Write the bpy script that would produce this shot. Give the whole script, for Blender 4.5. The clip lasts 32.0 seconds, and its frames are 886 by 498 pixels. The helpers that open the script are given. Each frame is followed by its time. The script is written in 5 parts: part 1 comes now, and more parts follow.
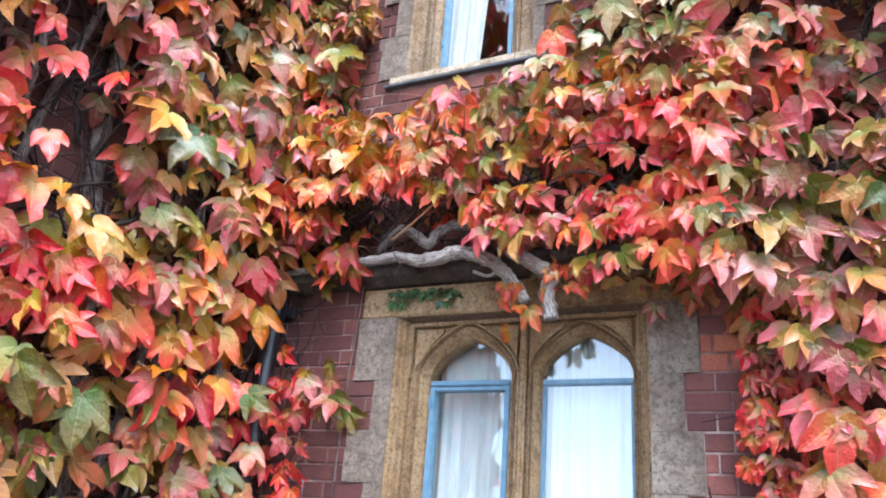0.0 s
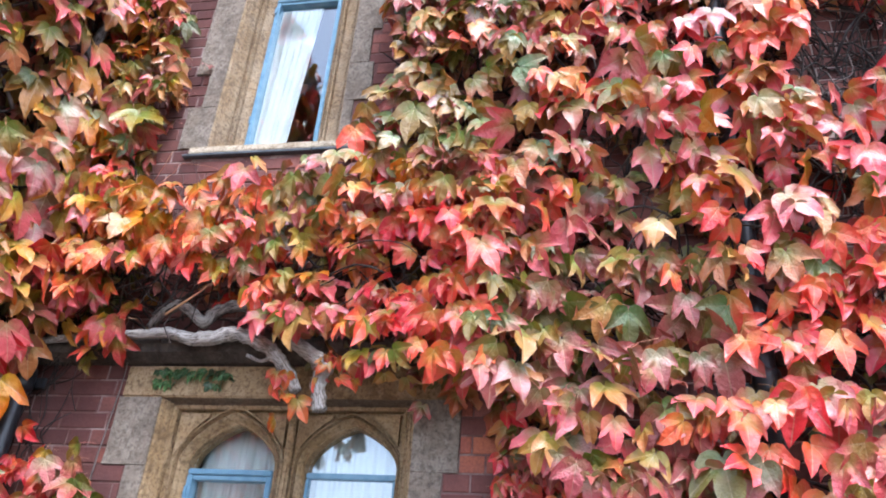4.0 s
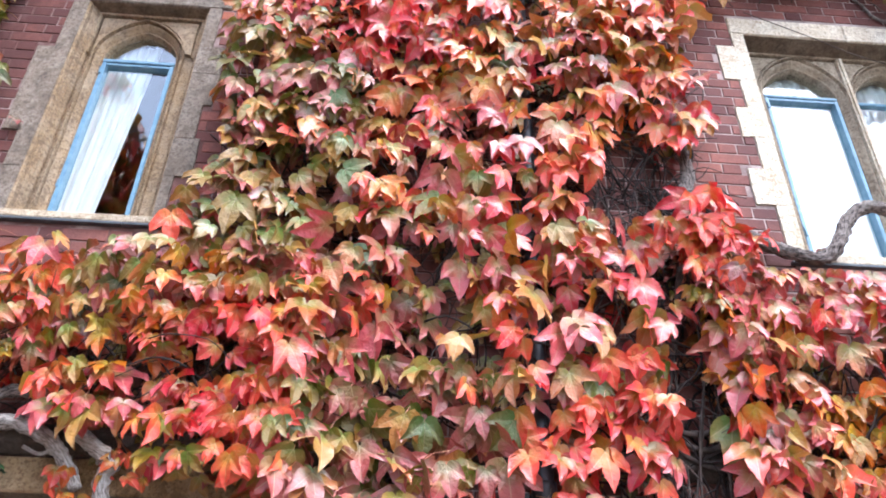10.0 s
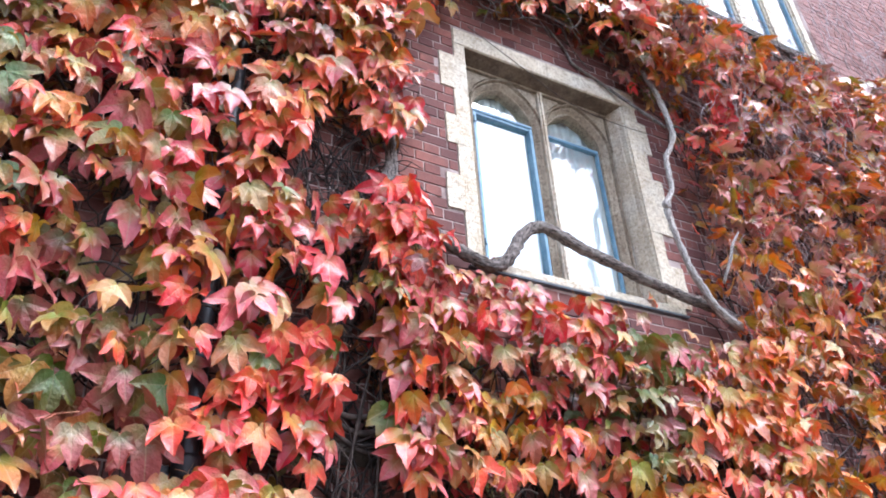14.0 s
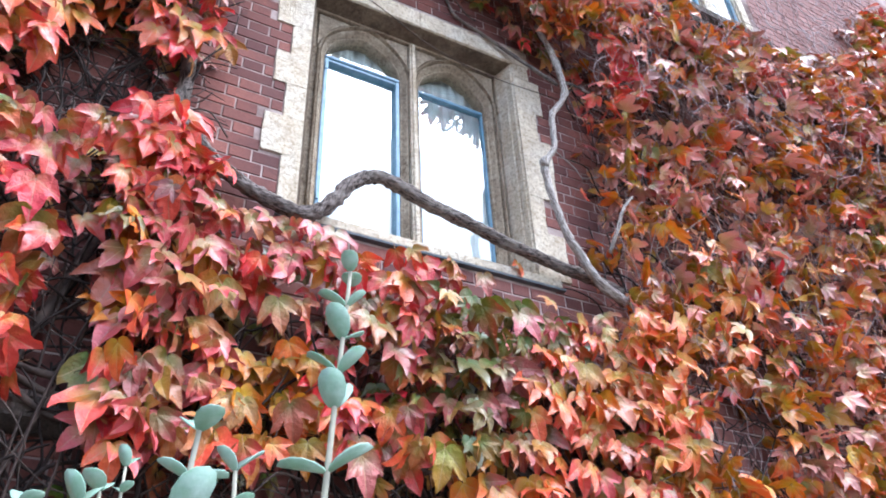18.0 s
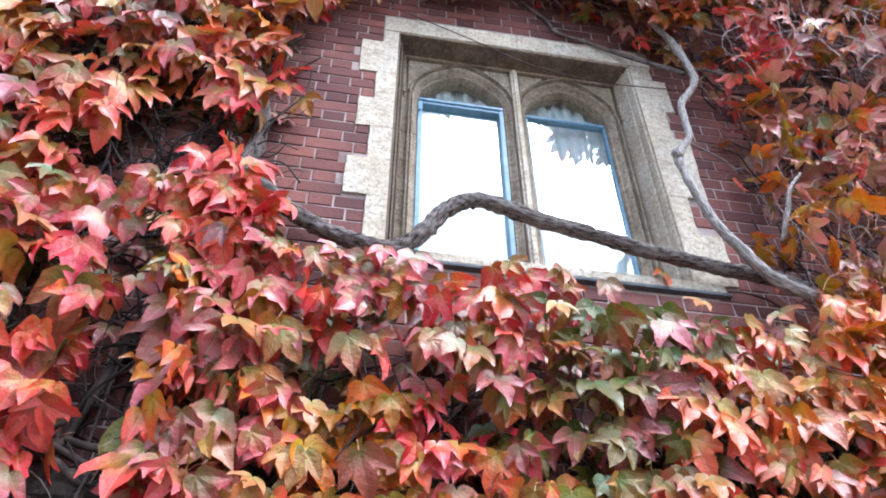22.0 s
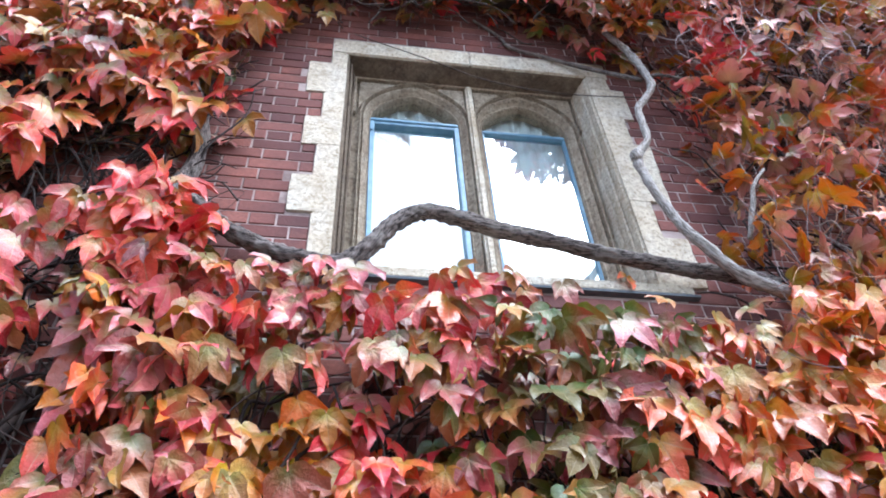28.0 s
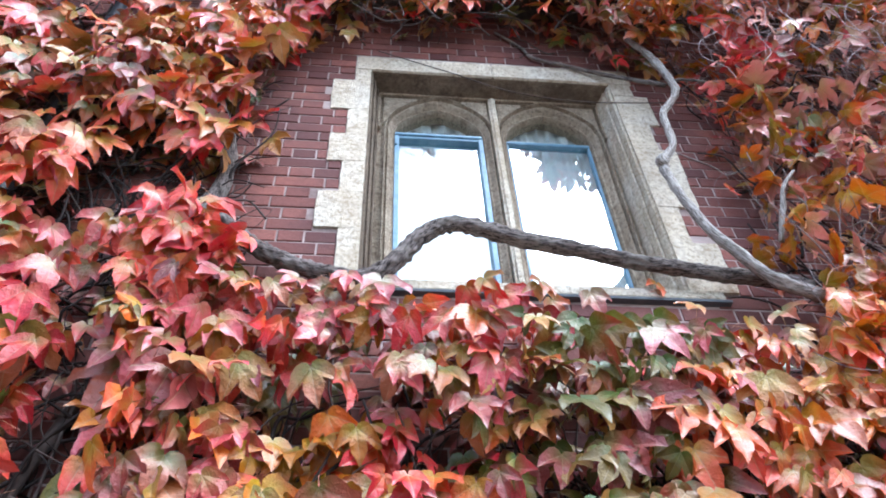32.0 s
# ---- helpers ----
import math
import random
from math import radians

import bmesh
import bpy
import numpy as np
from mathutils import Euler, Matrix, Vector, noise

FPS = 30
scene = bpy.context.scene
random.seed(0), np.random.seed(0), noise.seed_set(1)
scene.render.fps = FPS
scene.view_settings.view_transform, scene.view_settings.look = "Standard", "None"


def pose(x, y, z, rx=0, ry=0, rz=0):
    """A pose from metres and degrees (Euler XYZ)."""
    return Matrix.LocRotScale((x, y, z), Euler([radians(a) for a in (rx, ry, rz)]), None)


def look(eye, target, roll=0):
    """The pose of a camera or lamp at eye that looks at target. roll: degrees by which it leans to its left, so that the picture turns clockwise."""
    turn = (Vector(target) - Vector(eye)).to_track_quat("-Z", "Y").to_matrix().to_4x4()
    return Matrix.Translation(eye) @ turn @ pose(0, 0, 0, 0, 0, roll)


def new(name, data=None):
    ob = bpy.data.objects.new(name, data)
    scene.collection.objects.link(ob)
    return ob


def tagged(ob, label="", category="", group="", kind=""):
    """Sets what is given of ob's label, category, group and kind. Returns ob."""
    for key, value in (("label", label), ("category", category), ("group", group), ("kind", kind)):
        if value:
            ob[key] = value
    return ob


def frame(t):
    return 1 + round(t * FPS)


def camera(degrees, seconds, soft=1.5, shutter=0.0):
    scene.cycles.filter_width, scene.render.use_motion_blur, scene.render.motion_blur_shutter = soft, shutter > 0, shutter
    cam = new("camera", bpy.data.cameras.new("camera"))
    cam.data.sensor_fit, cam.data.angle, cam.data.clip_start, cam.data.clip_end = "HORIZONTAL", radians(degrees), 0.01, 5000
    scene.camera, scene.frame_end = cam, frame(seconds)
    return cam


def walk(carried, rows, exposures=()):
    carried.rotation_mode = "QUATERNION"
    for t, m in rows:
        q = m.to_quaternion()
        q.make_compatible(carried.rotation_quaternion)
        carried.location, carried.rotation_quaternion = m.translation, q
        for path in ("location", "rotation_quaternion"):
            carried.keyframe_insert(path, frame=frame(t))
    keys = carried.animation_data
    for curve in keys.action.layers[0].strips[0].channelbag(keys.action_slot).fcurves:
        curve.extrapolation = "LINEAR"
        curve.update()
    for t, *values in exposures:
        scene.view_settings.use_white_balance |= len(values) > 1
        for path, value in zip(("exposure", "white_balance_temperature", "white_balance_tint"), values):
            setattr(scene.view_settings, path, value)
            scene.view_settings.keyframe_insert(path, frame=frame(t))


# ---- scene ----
cam = camera(60.3, 32.0, 1.9)
PATH = [
    (0, (0.627, -3.002, 1.397), (-0.191, -1.338, 2.146), 4.65),
    (0.5, (0.627, -2.997, 1.400), (-0.183, -1.329, 2.151), 4.41),
    (1, (0.635, -2.990, 1.394), (-0.143, -1.321, 2.175), 4.32),
    (1.5, (0.648, -2.996, 1.406), (-0.062, -1.314, 2.222), 4.32),
    (2, (0.672, -2.998, 1.402), (0.020, -1.312, 2.259), 4.48),
    (2.5, (0.691, -2.999, 1.405), (0.109, -1.297, 2.280), 4.57),
    (3, (0.720, -2.993, 1.410), (0.218, -1.273, 2.299), 4.90),
    (3.5, (0.741, -2.985, 1.422), (0.314, -1.266, 2.350), 4.62),
    (4, (0.779, -2.990, 1.440), (0.424, -1.278, 2.411), 4.28),
    (4.5, (0.794, -2.978, 1.456), (0.591, -1.295, 2.517), 3.58),
    (6.5, (0.800, -3.203, 1.597), (0.821, -1.604, 2.798), 1.48),
    (7, (0.798, -3.215, 1.599), (0.805, -1.620, 2.806), 1.71),
    (7.5, (0.805, -3.215, 1.603), (0.799, -1.618, 2.807), 1.86),
    (8, (0.811, -3.211, 1.595), (0.799, -1.607, 2.790), 2.01),
    (8.5, (0.805, -3.207, 1.598), (0.814, -1.594, 2.780), 1.74),
    (9, (0.809, -3.195, 1.591), (0.832, -1.576, 2.764), 1.74),
    (9.5, (0.822, -3.195, 1.582), (0.877, -1.551, 2.719), 1.52),
    (10, (0.833, -3.192, 1.587), (0.933, -1.525, 2.689), 1.29),
    (10.5, (0.847, -3.184, 1.576), (0.986, -1.513, 2.666), 1.08),
    (11, (0.872, -3.165, 1.551), (1.023, -1.466, 2.596), 1.36),
    (11.5, (0.894, -3.140, 1.576), (1.095, -1.413, 2.565), 1.49),
    (12, (0.859, -3.097, 1.601), (1.217, -1.432, 2.648), 0.38),
    (12.5, (0.828, -3.059, 1.605), (1.325, -1.486, 2.736), -1.86),
    (13, (0.835, -3.061, 1.608), (1.453, -1.553, 2.767), -3.25),
    (13.5, (0.848, -3.039, 1.603), (1.629, -1.581, 2.728), -4.22),
    (14, (0.930, -3.034, 1.594), (1.772, -1.567, 2.661), -3.35),
    (14.5, (1.079, -3.022, 1.588), (1.896, -1.539, 2.653), -2.50),
    (15, (1.200, -3.045, 1.581), (2.028, -1.555, 2.628), -2.96),
    (15.5, (1.337, -3.029, 1.586), (2.228, -1.571, 2.627), -4.24),
    (17.5, (2.010, -2.819, 1.559), (2.867, -1.396, 2.673), -2.38),
    (18, (2.169, -2.737, 1.564), (2.962, -1.314, 2.724), -2.74),
    (18.5, (2.314, -2.637, 1.592), (3.040, -1.216, 2.798), -2.90),
    (19, (2.470, -2.552, 1.588), (3.089, -1.111, 2.829), -1.75),
    (19.5, (2.647, -2.502, 1.567), (3.162, -1.041, 2.832), 0.65),
    (20, (2.719, -2.451, 1.588), (3.233, -1.004, 2.869), 0.27),
    (20.5, (2.736, -2.402, 1.620), (3.227, -0.981, 2.939), -0.55),
    (21, (2.743, -2.320, 1.599), (3.210, -0.951, 2.980), -1.70),
    (21.5, (2.735, -2.261, 1.595), (3.143, -0.863, 2.966), -2.21),
    (22, (2.785, -2.289, 1.610), (3.024, -0.862, 2.991), -0.09),
    (22.5, (2.851, -2.313, 1.603), (3.010, -0.895, 3.006), 0.27),
    (23, (2.900, -2.327, 1.596), (3.052, -0.911, 3.001), -1.78),
    (23.5, (2.924, -2.331, 1.593), (3.078, -0.899, 2.981), -2.54),
    (24, (2.950, -2.331, 1.590), (3.121, -0.874, 2.949), -2.00),
    (24.5, (2.954, -2.294, 1.591), (3.136, -0.855, 2.969), -1.91),
    (25, (2.919, -2.213, 1.606), (3.136, -0.812, 3.017), -2.11),
    (25.5, (2.902, -2.145, 1.602), (3.144, -0.771, 3.036), -1.91),
    (27.5, (2.968, -2.078, 1.620), (3.224, -0.740, 3.085), -3.66),
    (28, (2.977, -2.089, 1.621), (3.230, -0.758, 3.092), -4.03),
    (28.5, (2.985, -2.087, 1.619), (3.221, -0.759, 3.096), -4.23),
    (29, (2.998, -2.086, 1.618), (3.216, -0.757, 3.097), -4.49),
    (29.5, (3.010, -2.085, 1.619), (3.216, -0.761, 3.104), -4.36),
    (30, (3.008, -2.087, 1.621), (3.214, -0.778, 3.119), -3.99),
    (30.5, (3.003, -2.090, 1.621), (3.193, -0.788, 3.127), -3.73),
    (31, (3.001, -2.089, 1.617), (3.182, -0.778, 3.116), -3.61),
    (31.5, (3.001, -2.093, 1.616), (3.174, -0.778, 3.112), -3.34),
    (32, (2.994, -2.095, 1.615), (3.165, -0.779, 3.111), -3.18),
]
walk(cam, [(t, look(eye, target, roll)) for t, eye, target, roll in PATH],
     [(0, 2.14, 5540, 10), (4, 2.12, 5560, 11), (9, 2.14, 5640, 12), (11, 2.20, 5700, 12), (14, 1.96, 5600, 12), (19, 1.84, 5450, 10), (24, 1.80, 5400, 9), (32, 1.80, 5300, 7)])

# ---- sky and light: bright overcast day ----
world = bpy.data.worlds.new("sky")
scene.world = world
world.use_nodes = True
wn = world.node_tree
sky = wn.nodes.new("ShaderNodeTexSky")
sky.sky_type, sky.sun_disc = "NISHITA", False
sky.sun_elevation, sky.sun_rotation = radians(57), radians(145)
sky.air_density, sky.dust_density = 1.0, 2.0
pale = wn.nodes.new("ShaderNodeHueSaturation")
pale.inputs["Saturation"].default_value = 0.65
wn.links.new(sky.outputs[0], pale.inputs["Color"])
wn.links.new(pale.outputs[0], wn.nodes["Background"].inputs[0])
wn.nodes["Background"].inputs[1].default_value = 0.15
sun = new("sun", bpy.data.lights.new("sun", "SUN"))
sun.data.energy, sun.data.angle, sun.data.color = 1.05, radians(30), (1.0, 0.97, 0.95)
sun.matrix_world = look((2.98, -4.25, 8.0), (0, 0, 0))


# ---- materials ----
def mat(name, rough=0.7, spec=0.4, metal=0.0):
    m = bpy.data.materials.new(name)
    m.use_nodes = True
    p = m.node_tree.nodes["Principled BSDF"]
    p.inputs["Roughness"].default_value, p.inputs["Metallic"].default_value = rough, metal
    p.inputs["Specular IOR Level"].default_value = spec
    return m, m.node_tree, p


def node(nt, kind, **values):
    n = nt.nodes.new(kind)
    for key, value in values.items():
        n.inputs[key].default_value = value
    return n


def mix_rgb(nt, fac, a, b, blend="MIX"):
    n = nt.nodes.new("ShaderNodeMix")
    n.data_type, n.blend_type = "RGBA", blend
    for i, v in ((0, fac), (6, a), (7, b)):
        if isinstance(v, (int, float)):
            n.inputs[i].default_value = v if i == 0 else (v, v, v, 1)
        elif isinstance(v, tuple):
            n.inputs[i].default_value = (*v, 1)
        else:
            nt.links.new(v, n.inputs[i])
    return n.outputs[2]


def ramp(nt, source, lo, hi):
    n = nt.nodes.new("ShaderNodeMapRange")
    n.inputs["From Min"].default_value, n.inputs["From Max"].default_value = lo, hi
    nt.links.new(source, n.inputs[0])
    return n.outputs[0]


def coords(nt, scale=(1, 1, 1)):
    """World-size coordinates, so that grain keeps its size on every piece."""
    geo = nt.nodes.new("ShaderNodeNewGeometry")
    mapping = node(nt, "ShaderNodeMapping", Scale=scale)
    nt.links.new(geo.outputs["Position"], mapping.inputs["Vector"])
    return mapping.outputs[0]


def noise_tex(nt, vec, scale, detail=4, rough=0.6):
    n = node(nt, "ShaderNodeTexNoise", Scale=scale, Detail=detail, Roughness=rough)
    nt.links.new(vec, n.inputs["Vector"])
    return n.outputs[0]


def any_random(nt):
    """One random number for each separate object or each island of a joined mesh."""
    info, geo = nt.nodes.new("ShaderNodeObjectInfo"), nt.nodes.new("ShaderNodeNewGeometry")
    add = nt.nodes.new("ShaderNodeMath")
    add.operation = "ADD"
    nt.links.new(info.outputs["Random"], add.inputs[0])
    nt.links.new(geo.outputs["Random Per Island"], add.inputs[1])
    frac = nt.nodes.new("ShaderNodeMath")
    frac.operation = "FRACT"
    nt.links.new(add.outputs[0], frac.inputs[0])
    return frac.outputs[0]


def other_random(nt):
    """A second random number for each leaf, unlike the first."""
    n = nt.nodes.new("ShaderNodeTexWhiteNoise")
    n.noise_dimensions = "1D"
    nt.links.new(any_random(nt), n.inputs["W"])
    return n.outputs["Value"]


def bump(nt, p, height, strength, distance):
    b = node(nt, "ShaderNodeBump", Strength=strength, Distance=distance)
    nt.links.new(height, b.inputs["Height"])
    nt.links.new(b.outputs[0], p.inputs["Normal"])


def brick_material(name, a, b, c):
    m, nt, p = mat(name, 0.85, 0.25)
    v = coords(nt)
    col = mix_rgb(nt, any_random(nt), a, b)
    col = mix_rgb(nt, ramp(nt, noise_tex(nt, v, 3.0, 5), 0.42, 0.72), col, c)
    fine = noise_tex(nt, v, 90.0, 3)
    col = mix_rgb(nt, ramp(nt, fine, 0.35, 0.75), col, mix_rgb(nt, 0.5, col, (0.10, 0.04, 0.035)))
    # west of x = -1.05 the shade of the corner is painted into the clay
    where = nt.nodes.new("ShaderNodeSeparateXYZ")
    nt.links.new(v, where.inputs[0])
    corner_shade = mix_rgb(nt, ramp(nt, where.outputs[0], -1.05, -1.45), 0.0, ramp(nt, noise_tex(nt, v, 4.0, 6, 0.7), 0.25, 0.5))
    col = mix_rgb(nt, mix_rgb(nt, 0.75, 0.0, corner_shade), col, (0.075, 0.030, 0.026))
    bloom = ramp(nt, noise_tex(nt, v, 1.7, 6, 0.7), 0.60, 0.75)
    col = mix_rgb(nt, mix_rgb(nt, 0.8, bloom, 0.0), col, (0.42, 0.33, 0.31))
    nt.links.new(col, p.inputs["Base Color"])
    bump(nt, p, noise_tex(nt, v, 60.0, 6), 0.5, 0.006)
    return m


def stone_material(name, base, dark, light, spots):
    m, nt, p = mat(name, 0.9, 0.2)
    v = coords(nt)
    col = mix_rgb(nt, any_random(nt), base, mix_rgb(nt, 0.2, base, light))
    col = mix_rgb(nt, ramp(nt, noise_tex(nt, v, 5.0, 6, 0.65), 0.45, 0.72), col, light)
    col = mix_rgb(nt, mix_rgb(nt, 0.55, 0.0, ramp(nt, noise_tex(nt, v, 3.2, 7, 0.75), 0.46, 0.72)), col, dark)
    speck = ramp(nt, noise_tex(nt, v, 58.0, 6, 0.8), 0.48, 0.60)
    col = mix_rgb(nt, mix_rgb(nt, spots, 0.0, speck), col, dark)
    col = mix_rgb(nt, mix_rgb(nt, 0.6, 0.0, ramp(nt, noise_tex(nt, v, 15.0, 6, 0.75), 0.50, 0.66)), col, dark)
    col = mix_rgb(nt, mix_rgb(nt, 0.55, 0.0, ramp(nt, noise_tex(nt, v, 24.0, 6, 0.75), 0.54, 0.66)), col, light)
    streak = ramp(nt, noise_tex(nt, coords(nt, (14, 14, 1.2)), 1.6, 5), 0.52, 0.75)
    col = mix_rgb(nt, mix_rgb(nt, 0.28, 0.0, streak), col, dark)
    nt.links.new(col, p.inputs["Base Color"])
    bump(nt, p, noise_tex(nt, v, 42.0, 8, 0.8), 0.9, 0.016)
    return m


def plain_material(name, a, b, scale, rough, spec=0.4, relief=0.3, metal=0.0):
    m, nt, p = mat(name, rough, spec, metal)
    v = coords(nt)
    nt.links.new(mix_rgb(nt, ramp(nt, noise_tex(nt, v, scale, 5), 0.35, 0.7), a, b), p.inputs["Base Color"])
    bump(nt, p, noise_tex(nt, v, scale * 4, 4), relief, 0.003)
    return m


def bark_material(name, a, b):
    m, nt, p = mat(name, 0.9, 0.2)
    v = coords(nt)
    along = nt.nodes.new("ShaderNodeAttribute")
    along.attribute_name = "grain"
    rough = noise_tex(nt, along.outputs["Vector"], 115.0, 6, 0.75)
    col = mix_rgb(nt, ramp(nt, rough, 0.42, 0.57), a, b)
    col = mix_rgb(nt, ramp(nt, noise_tex(nt, v, 9.0, 4), 0.5, 0.75), col, mix_rgb(nt, 0.6, b, (0.36, 0.33, 0.28)))
    nt.links.new(col, p.inputs["Base Color"])
    bump(nt, p, rough, 0.9, 0.010)
    return m


def leaf_material(name, edge, middle, alt, rough=0.42):
    """A leaf whose blade shades from the stalk and veins out to the lobes."""
    m, nt, p = mat(name, rough + 0.06, 0.5)
    uv = nt.nodes.new("ShaderNodeUVMap")
    sep = nt.nodes.new("ShaderNodeSeparateXYZ")
    nt.links.new(uv.outputs[0], sep.inputs[0])
    rnd = any_random(nt)
    v = coords(nt)
    patchy = noise_tex(nt, v, 14.0, 4)
    dist = nt.nodes.new("ShaderNodeVectorMath")
    dist.operation = "LENGTH"
    nt.links.new(uv.outputs[0], dist.inputs[0])
    reach = nt.nodes.new("ShaderNodeMath")
    reach.operation = "MULTIPLY_ADD"
    nt.links.new(patchy, reach.inputs[0])
    reach.inputs[1].default_value = 0.9
    nt.links.new(dist.outputs["Value"], reach.inputs[2])
    tone = mix_rgb(nt, rnd, edge, alt)
    half_rnd = nt.nodes.new("ShaderNodeMath")
    half_rnd.operation, half_rnd.inputs[1].default_value = "MULTIPLY", 0.3
    nt.links.new(rnd, half_rnd.inputs[0])
    spread = nt.nodes.new("ShaderNodeMath")
    spread.operation, spread.inputs[1].default_value = "MULTIPLY_ADD", 0.36
    nt.links.new(other_random(nt), spread.inputs[0])
    nt.links.new(reach.outputs[0], spread.inputs[2])
    col = mix_rgb(nt, ramp(nt, spread.outputs[0], 0.70, 1.28), mix_rgb(nt, half_rnd.outputs[0], middle, tone), tone)
    vein = nt.nodes.new("ShaderNodeMath")
    vein.operation = "ABSOLUTE"
    nt.links.new(sep.outputs[0], vein.inputs[0])
    rib = nt.nodes.new("ShaderNodeMapRange")
    rib.inputs["From Min"].default_value, rib.inputs["From Max"].default_value = 0.0, 0.022
    rib.inputs["To Min"].default_value, rib.inputs["To Max"].default_value = 0.45, 0.0
    slant = nt.nodes.new("ShaderNodeMath")
    slant.operation, slant.inputs[1].default_value = "MULTIPLY", 0.75
    nt.links.new(sep.outputs[1], slant.inputs[0])
    lobe = nt.nodes.new("ShaderNodeMath")
    lobe.operation, lobe.inputs[1].default_value = "MULTIPLY_ADD", 0.66
    nt.links.new(vein.outputs[0], lobe.inputs[0])
    nt.links.new(slant.outputs[0], lobe.inputs[2])
    side = nt.nodes.new("ShaderNodeMath")
    side.operation = "ABSOLUTE"
    nt.links.new(lobe.outputs[0], side.inputs[0])
    near = nt.nodes.new("ShaderNodeMath")
    near.operation = "MINIMUM"
    nt.links.new(vein.outputs[0], near.inputs[0])
    nt.links.new(side.outputs[0], near.inputs[1])
    nt.links.new(near.outputs[0], rib.inputs[0])
    col = mix_rgb(nt, rib.outputs[0], col, (0.62, 0.45, 0.25))
    spot = ramp(nt, noise_tex(nt, v, 55.0, 3, 0.7), 0.66, 0.74)
    col = mix_rgb(nt, mix_rgb(nt, 0.5, 0.0, spot), col, (0.12, 0.06, 0.03))
    hsv = nt.nodes.new("ShaderNodeHueSaturation")
    hsv.inputs["Saturation"].default_value = 1.05
    swing = nt.nodes.new("ShaderNodeMapRange")
    swing.inputs["To Min"].default_value, swing.inputs["To Max"].default_value = 0.43, 1.08
    nt.links.new(rnd, swing.inputs[0])
    nt.links.new(swing.outputs[0], hsv.inputs["Value"])
    nt.links.new(col, hsv.inputs["Color"])
    nt.links.new(hsv.outputs[0], p.inputs["Base Color"])
    p.inputs["Coat Weight"].default_value = 0.53
    p.inputs["Coat Roughness"].default_value = 0.29
    pleat = nt.nodes.new("ShaderNodeMath")
    pleat.operation, pleat.inputs[1].default_value = "MULTIPLY_ADD", 2.6
    nt.links.new(near.outputs[0], pleat.inputs[0])
    nt.links.new(noise_tex(nt, v, 45.0, 4), pleat.inputs[2])
    bump(nt, p, pleat.outputs[0], 0.8, 0.016)
    trans = nt.nodes.new("ShaderNodeBsdfTranslucent")
    nt.links.new(hsv.outputs[0], trans.inputs[0])
    both = node(nt, "ShaderNodeMixShader", Fac=0.15)
    nt.links.new(p.outputs[0], both.inputs[1])
    nt.links.new(trans.outputs[0], both.inputs[2])
    nt.links.new(both.outputs[0], nt.nodes["Material Output"].inputs[0])
    return m


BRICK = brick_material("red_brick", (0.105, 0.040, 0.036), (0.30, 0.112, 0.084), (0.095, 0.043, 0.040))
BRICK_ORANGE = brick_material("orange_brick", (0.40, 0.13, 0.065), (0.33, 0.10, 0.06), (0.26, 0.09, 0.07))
# paler copy of the red brick: haze and glare up there put into the colour
BRICK_HAZED = brick_material("hazed_brick", (0.26, 0.13, 0.115), (0.42, 0.23, 0.20), (0.30, 0.17, 0.15))
MORTAR, mt, mp = mat("lime_mortar", 0.95, 0.1)
mv = coords(mt)
clean = mix_rgb(mt, ramp(mt, noise_tex(mt, mv, 5.0, 5), 0.35, 0.7), (0.48, 0.38, 0.34), (0.15, 0.10, 0.09))
along_wall = mt.nodes.new("ShaderNodeSeparateXYZ")
mt.links.new(mv, along_wall.inputs[0])
soot = ramp(mt, along_wall.outputs[0], 1.9, 0.7)
soot = mix_rgb(mt, soot, 0.0, ramp(mt, noise_tex(mt, mv, 2.5, 6, 0.7), 0.30, 0.55))
mt.links.new(mix_rgb(mt, soot, clean, (0.14, 0.072, 0.062)), mp.inputs["Base Color"])
bump(mt, mp, noise_tex(mt, mv, 20.0, 4), 0.3, 0.003)
STONE_GREY = stone_material("weathered_stone", (0.26, 0.205, 0.155), (0.095, 0.072, 0.055), (0.43, 0.37, 0.30), 0.72)
STONE_GOLD = stone_material("golden_stone", (0.40, 0.26, 0.125), (0.12, 0.07, 0.036), (0.52, 0.38, 0.23), 0.7)
STONE_TAWNY = stone_material("tawny_stained_stone", (0.41, 0.28, 0.155), (0.10, 0.066, 0.045), (0.50, 0.39, 0.27), 0.65)
STONE_PALE = stone_material("pale_limestone", (0.74, 0.64, 0.48), (0.36, 0.26, 0.16), (0.84, 0.78, 0.66), 0.8)
STONE_BUFF = stone_material("buff_limestone", (0.62, 0.51, 0.36), (0.25, 0.175, 0.11), (0.74, 0.65, 0.50), 0.75)
# pale limestone darkened: shading of the sunk arches put into the colour
STONE_HOLLOW = stone_material("shaded_buff_limestone", (0.42, 0.33, 0.23), (0.13, 0.09, 0.06), (0.60, 0.50, 0.37), 0.7)
# soot, plus the shade under creeper and jetty put into the colour
STONE_DARK = stone_material("sooty_shaded_stone", (0.085, 0.066, 0.054), (0.03, 0.025, 0.022), (0.16, 0.13, 0.105), 0.5)
# darker stone for frame recesses: their shade is put into the colour
STONE_SHADED = stone_material("shaded_stone", (0.20, 0.145, 0.10), (0.07, 0.05, 0.04), (0.34, 0.27, 0.19), 0.5)
SLATE = plain_material("slate_damp_course", (0.08, 0.09, 0.10), (0.14, 0.15, 0.16), 20.0, 0.6)
BLUE = plain_material("blue_paint", (0.105, 0.215, 0.305), (0.19, 0.32, 0.41), 18.0, 0.45, 0.5, 0.15)
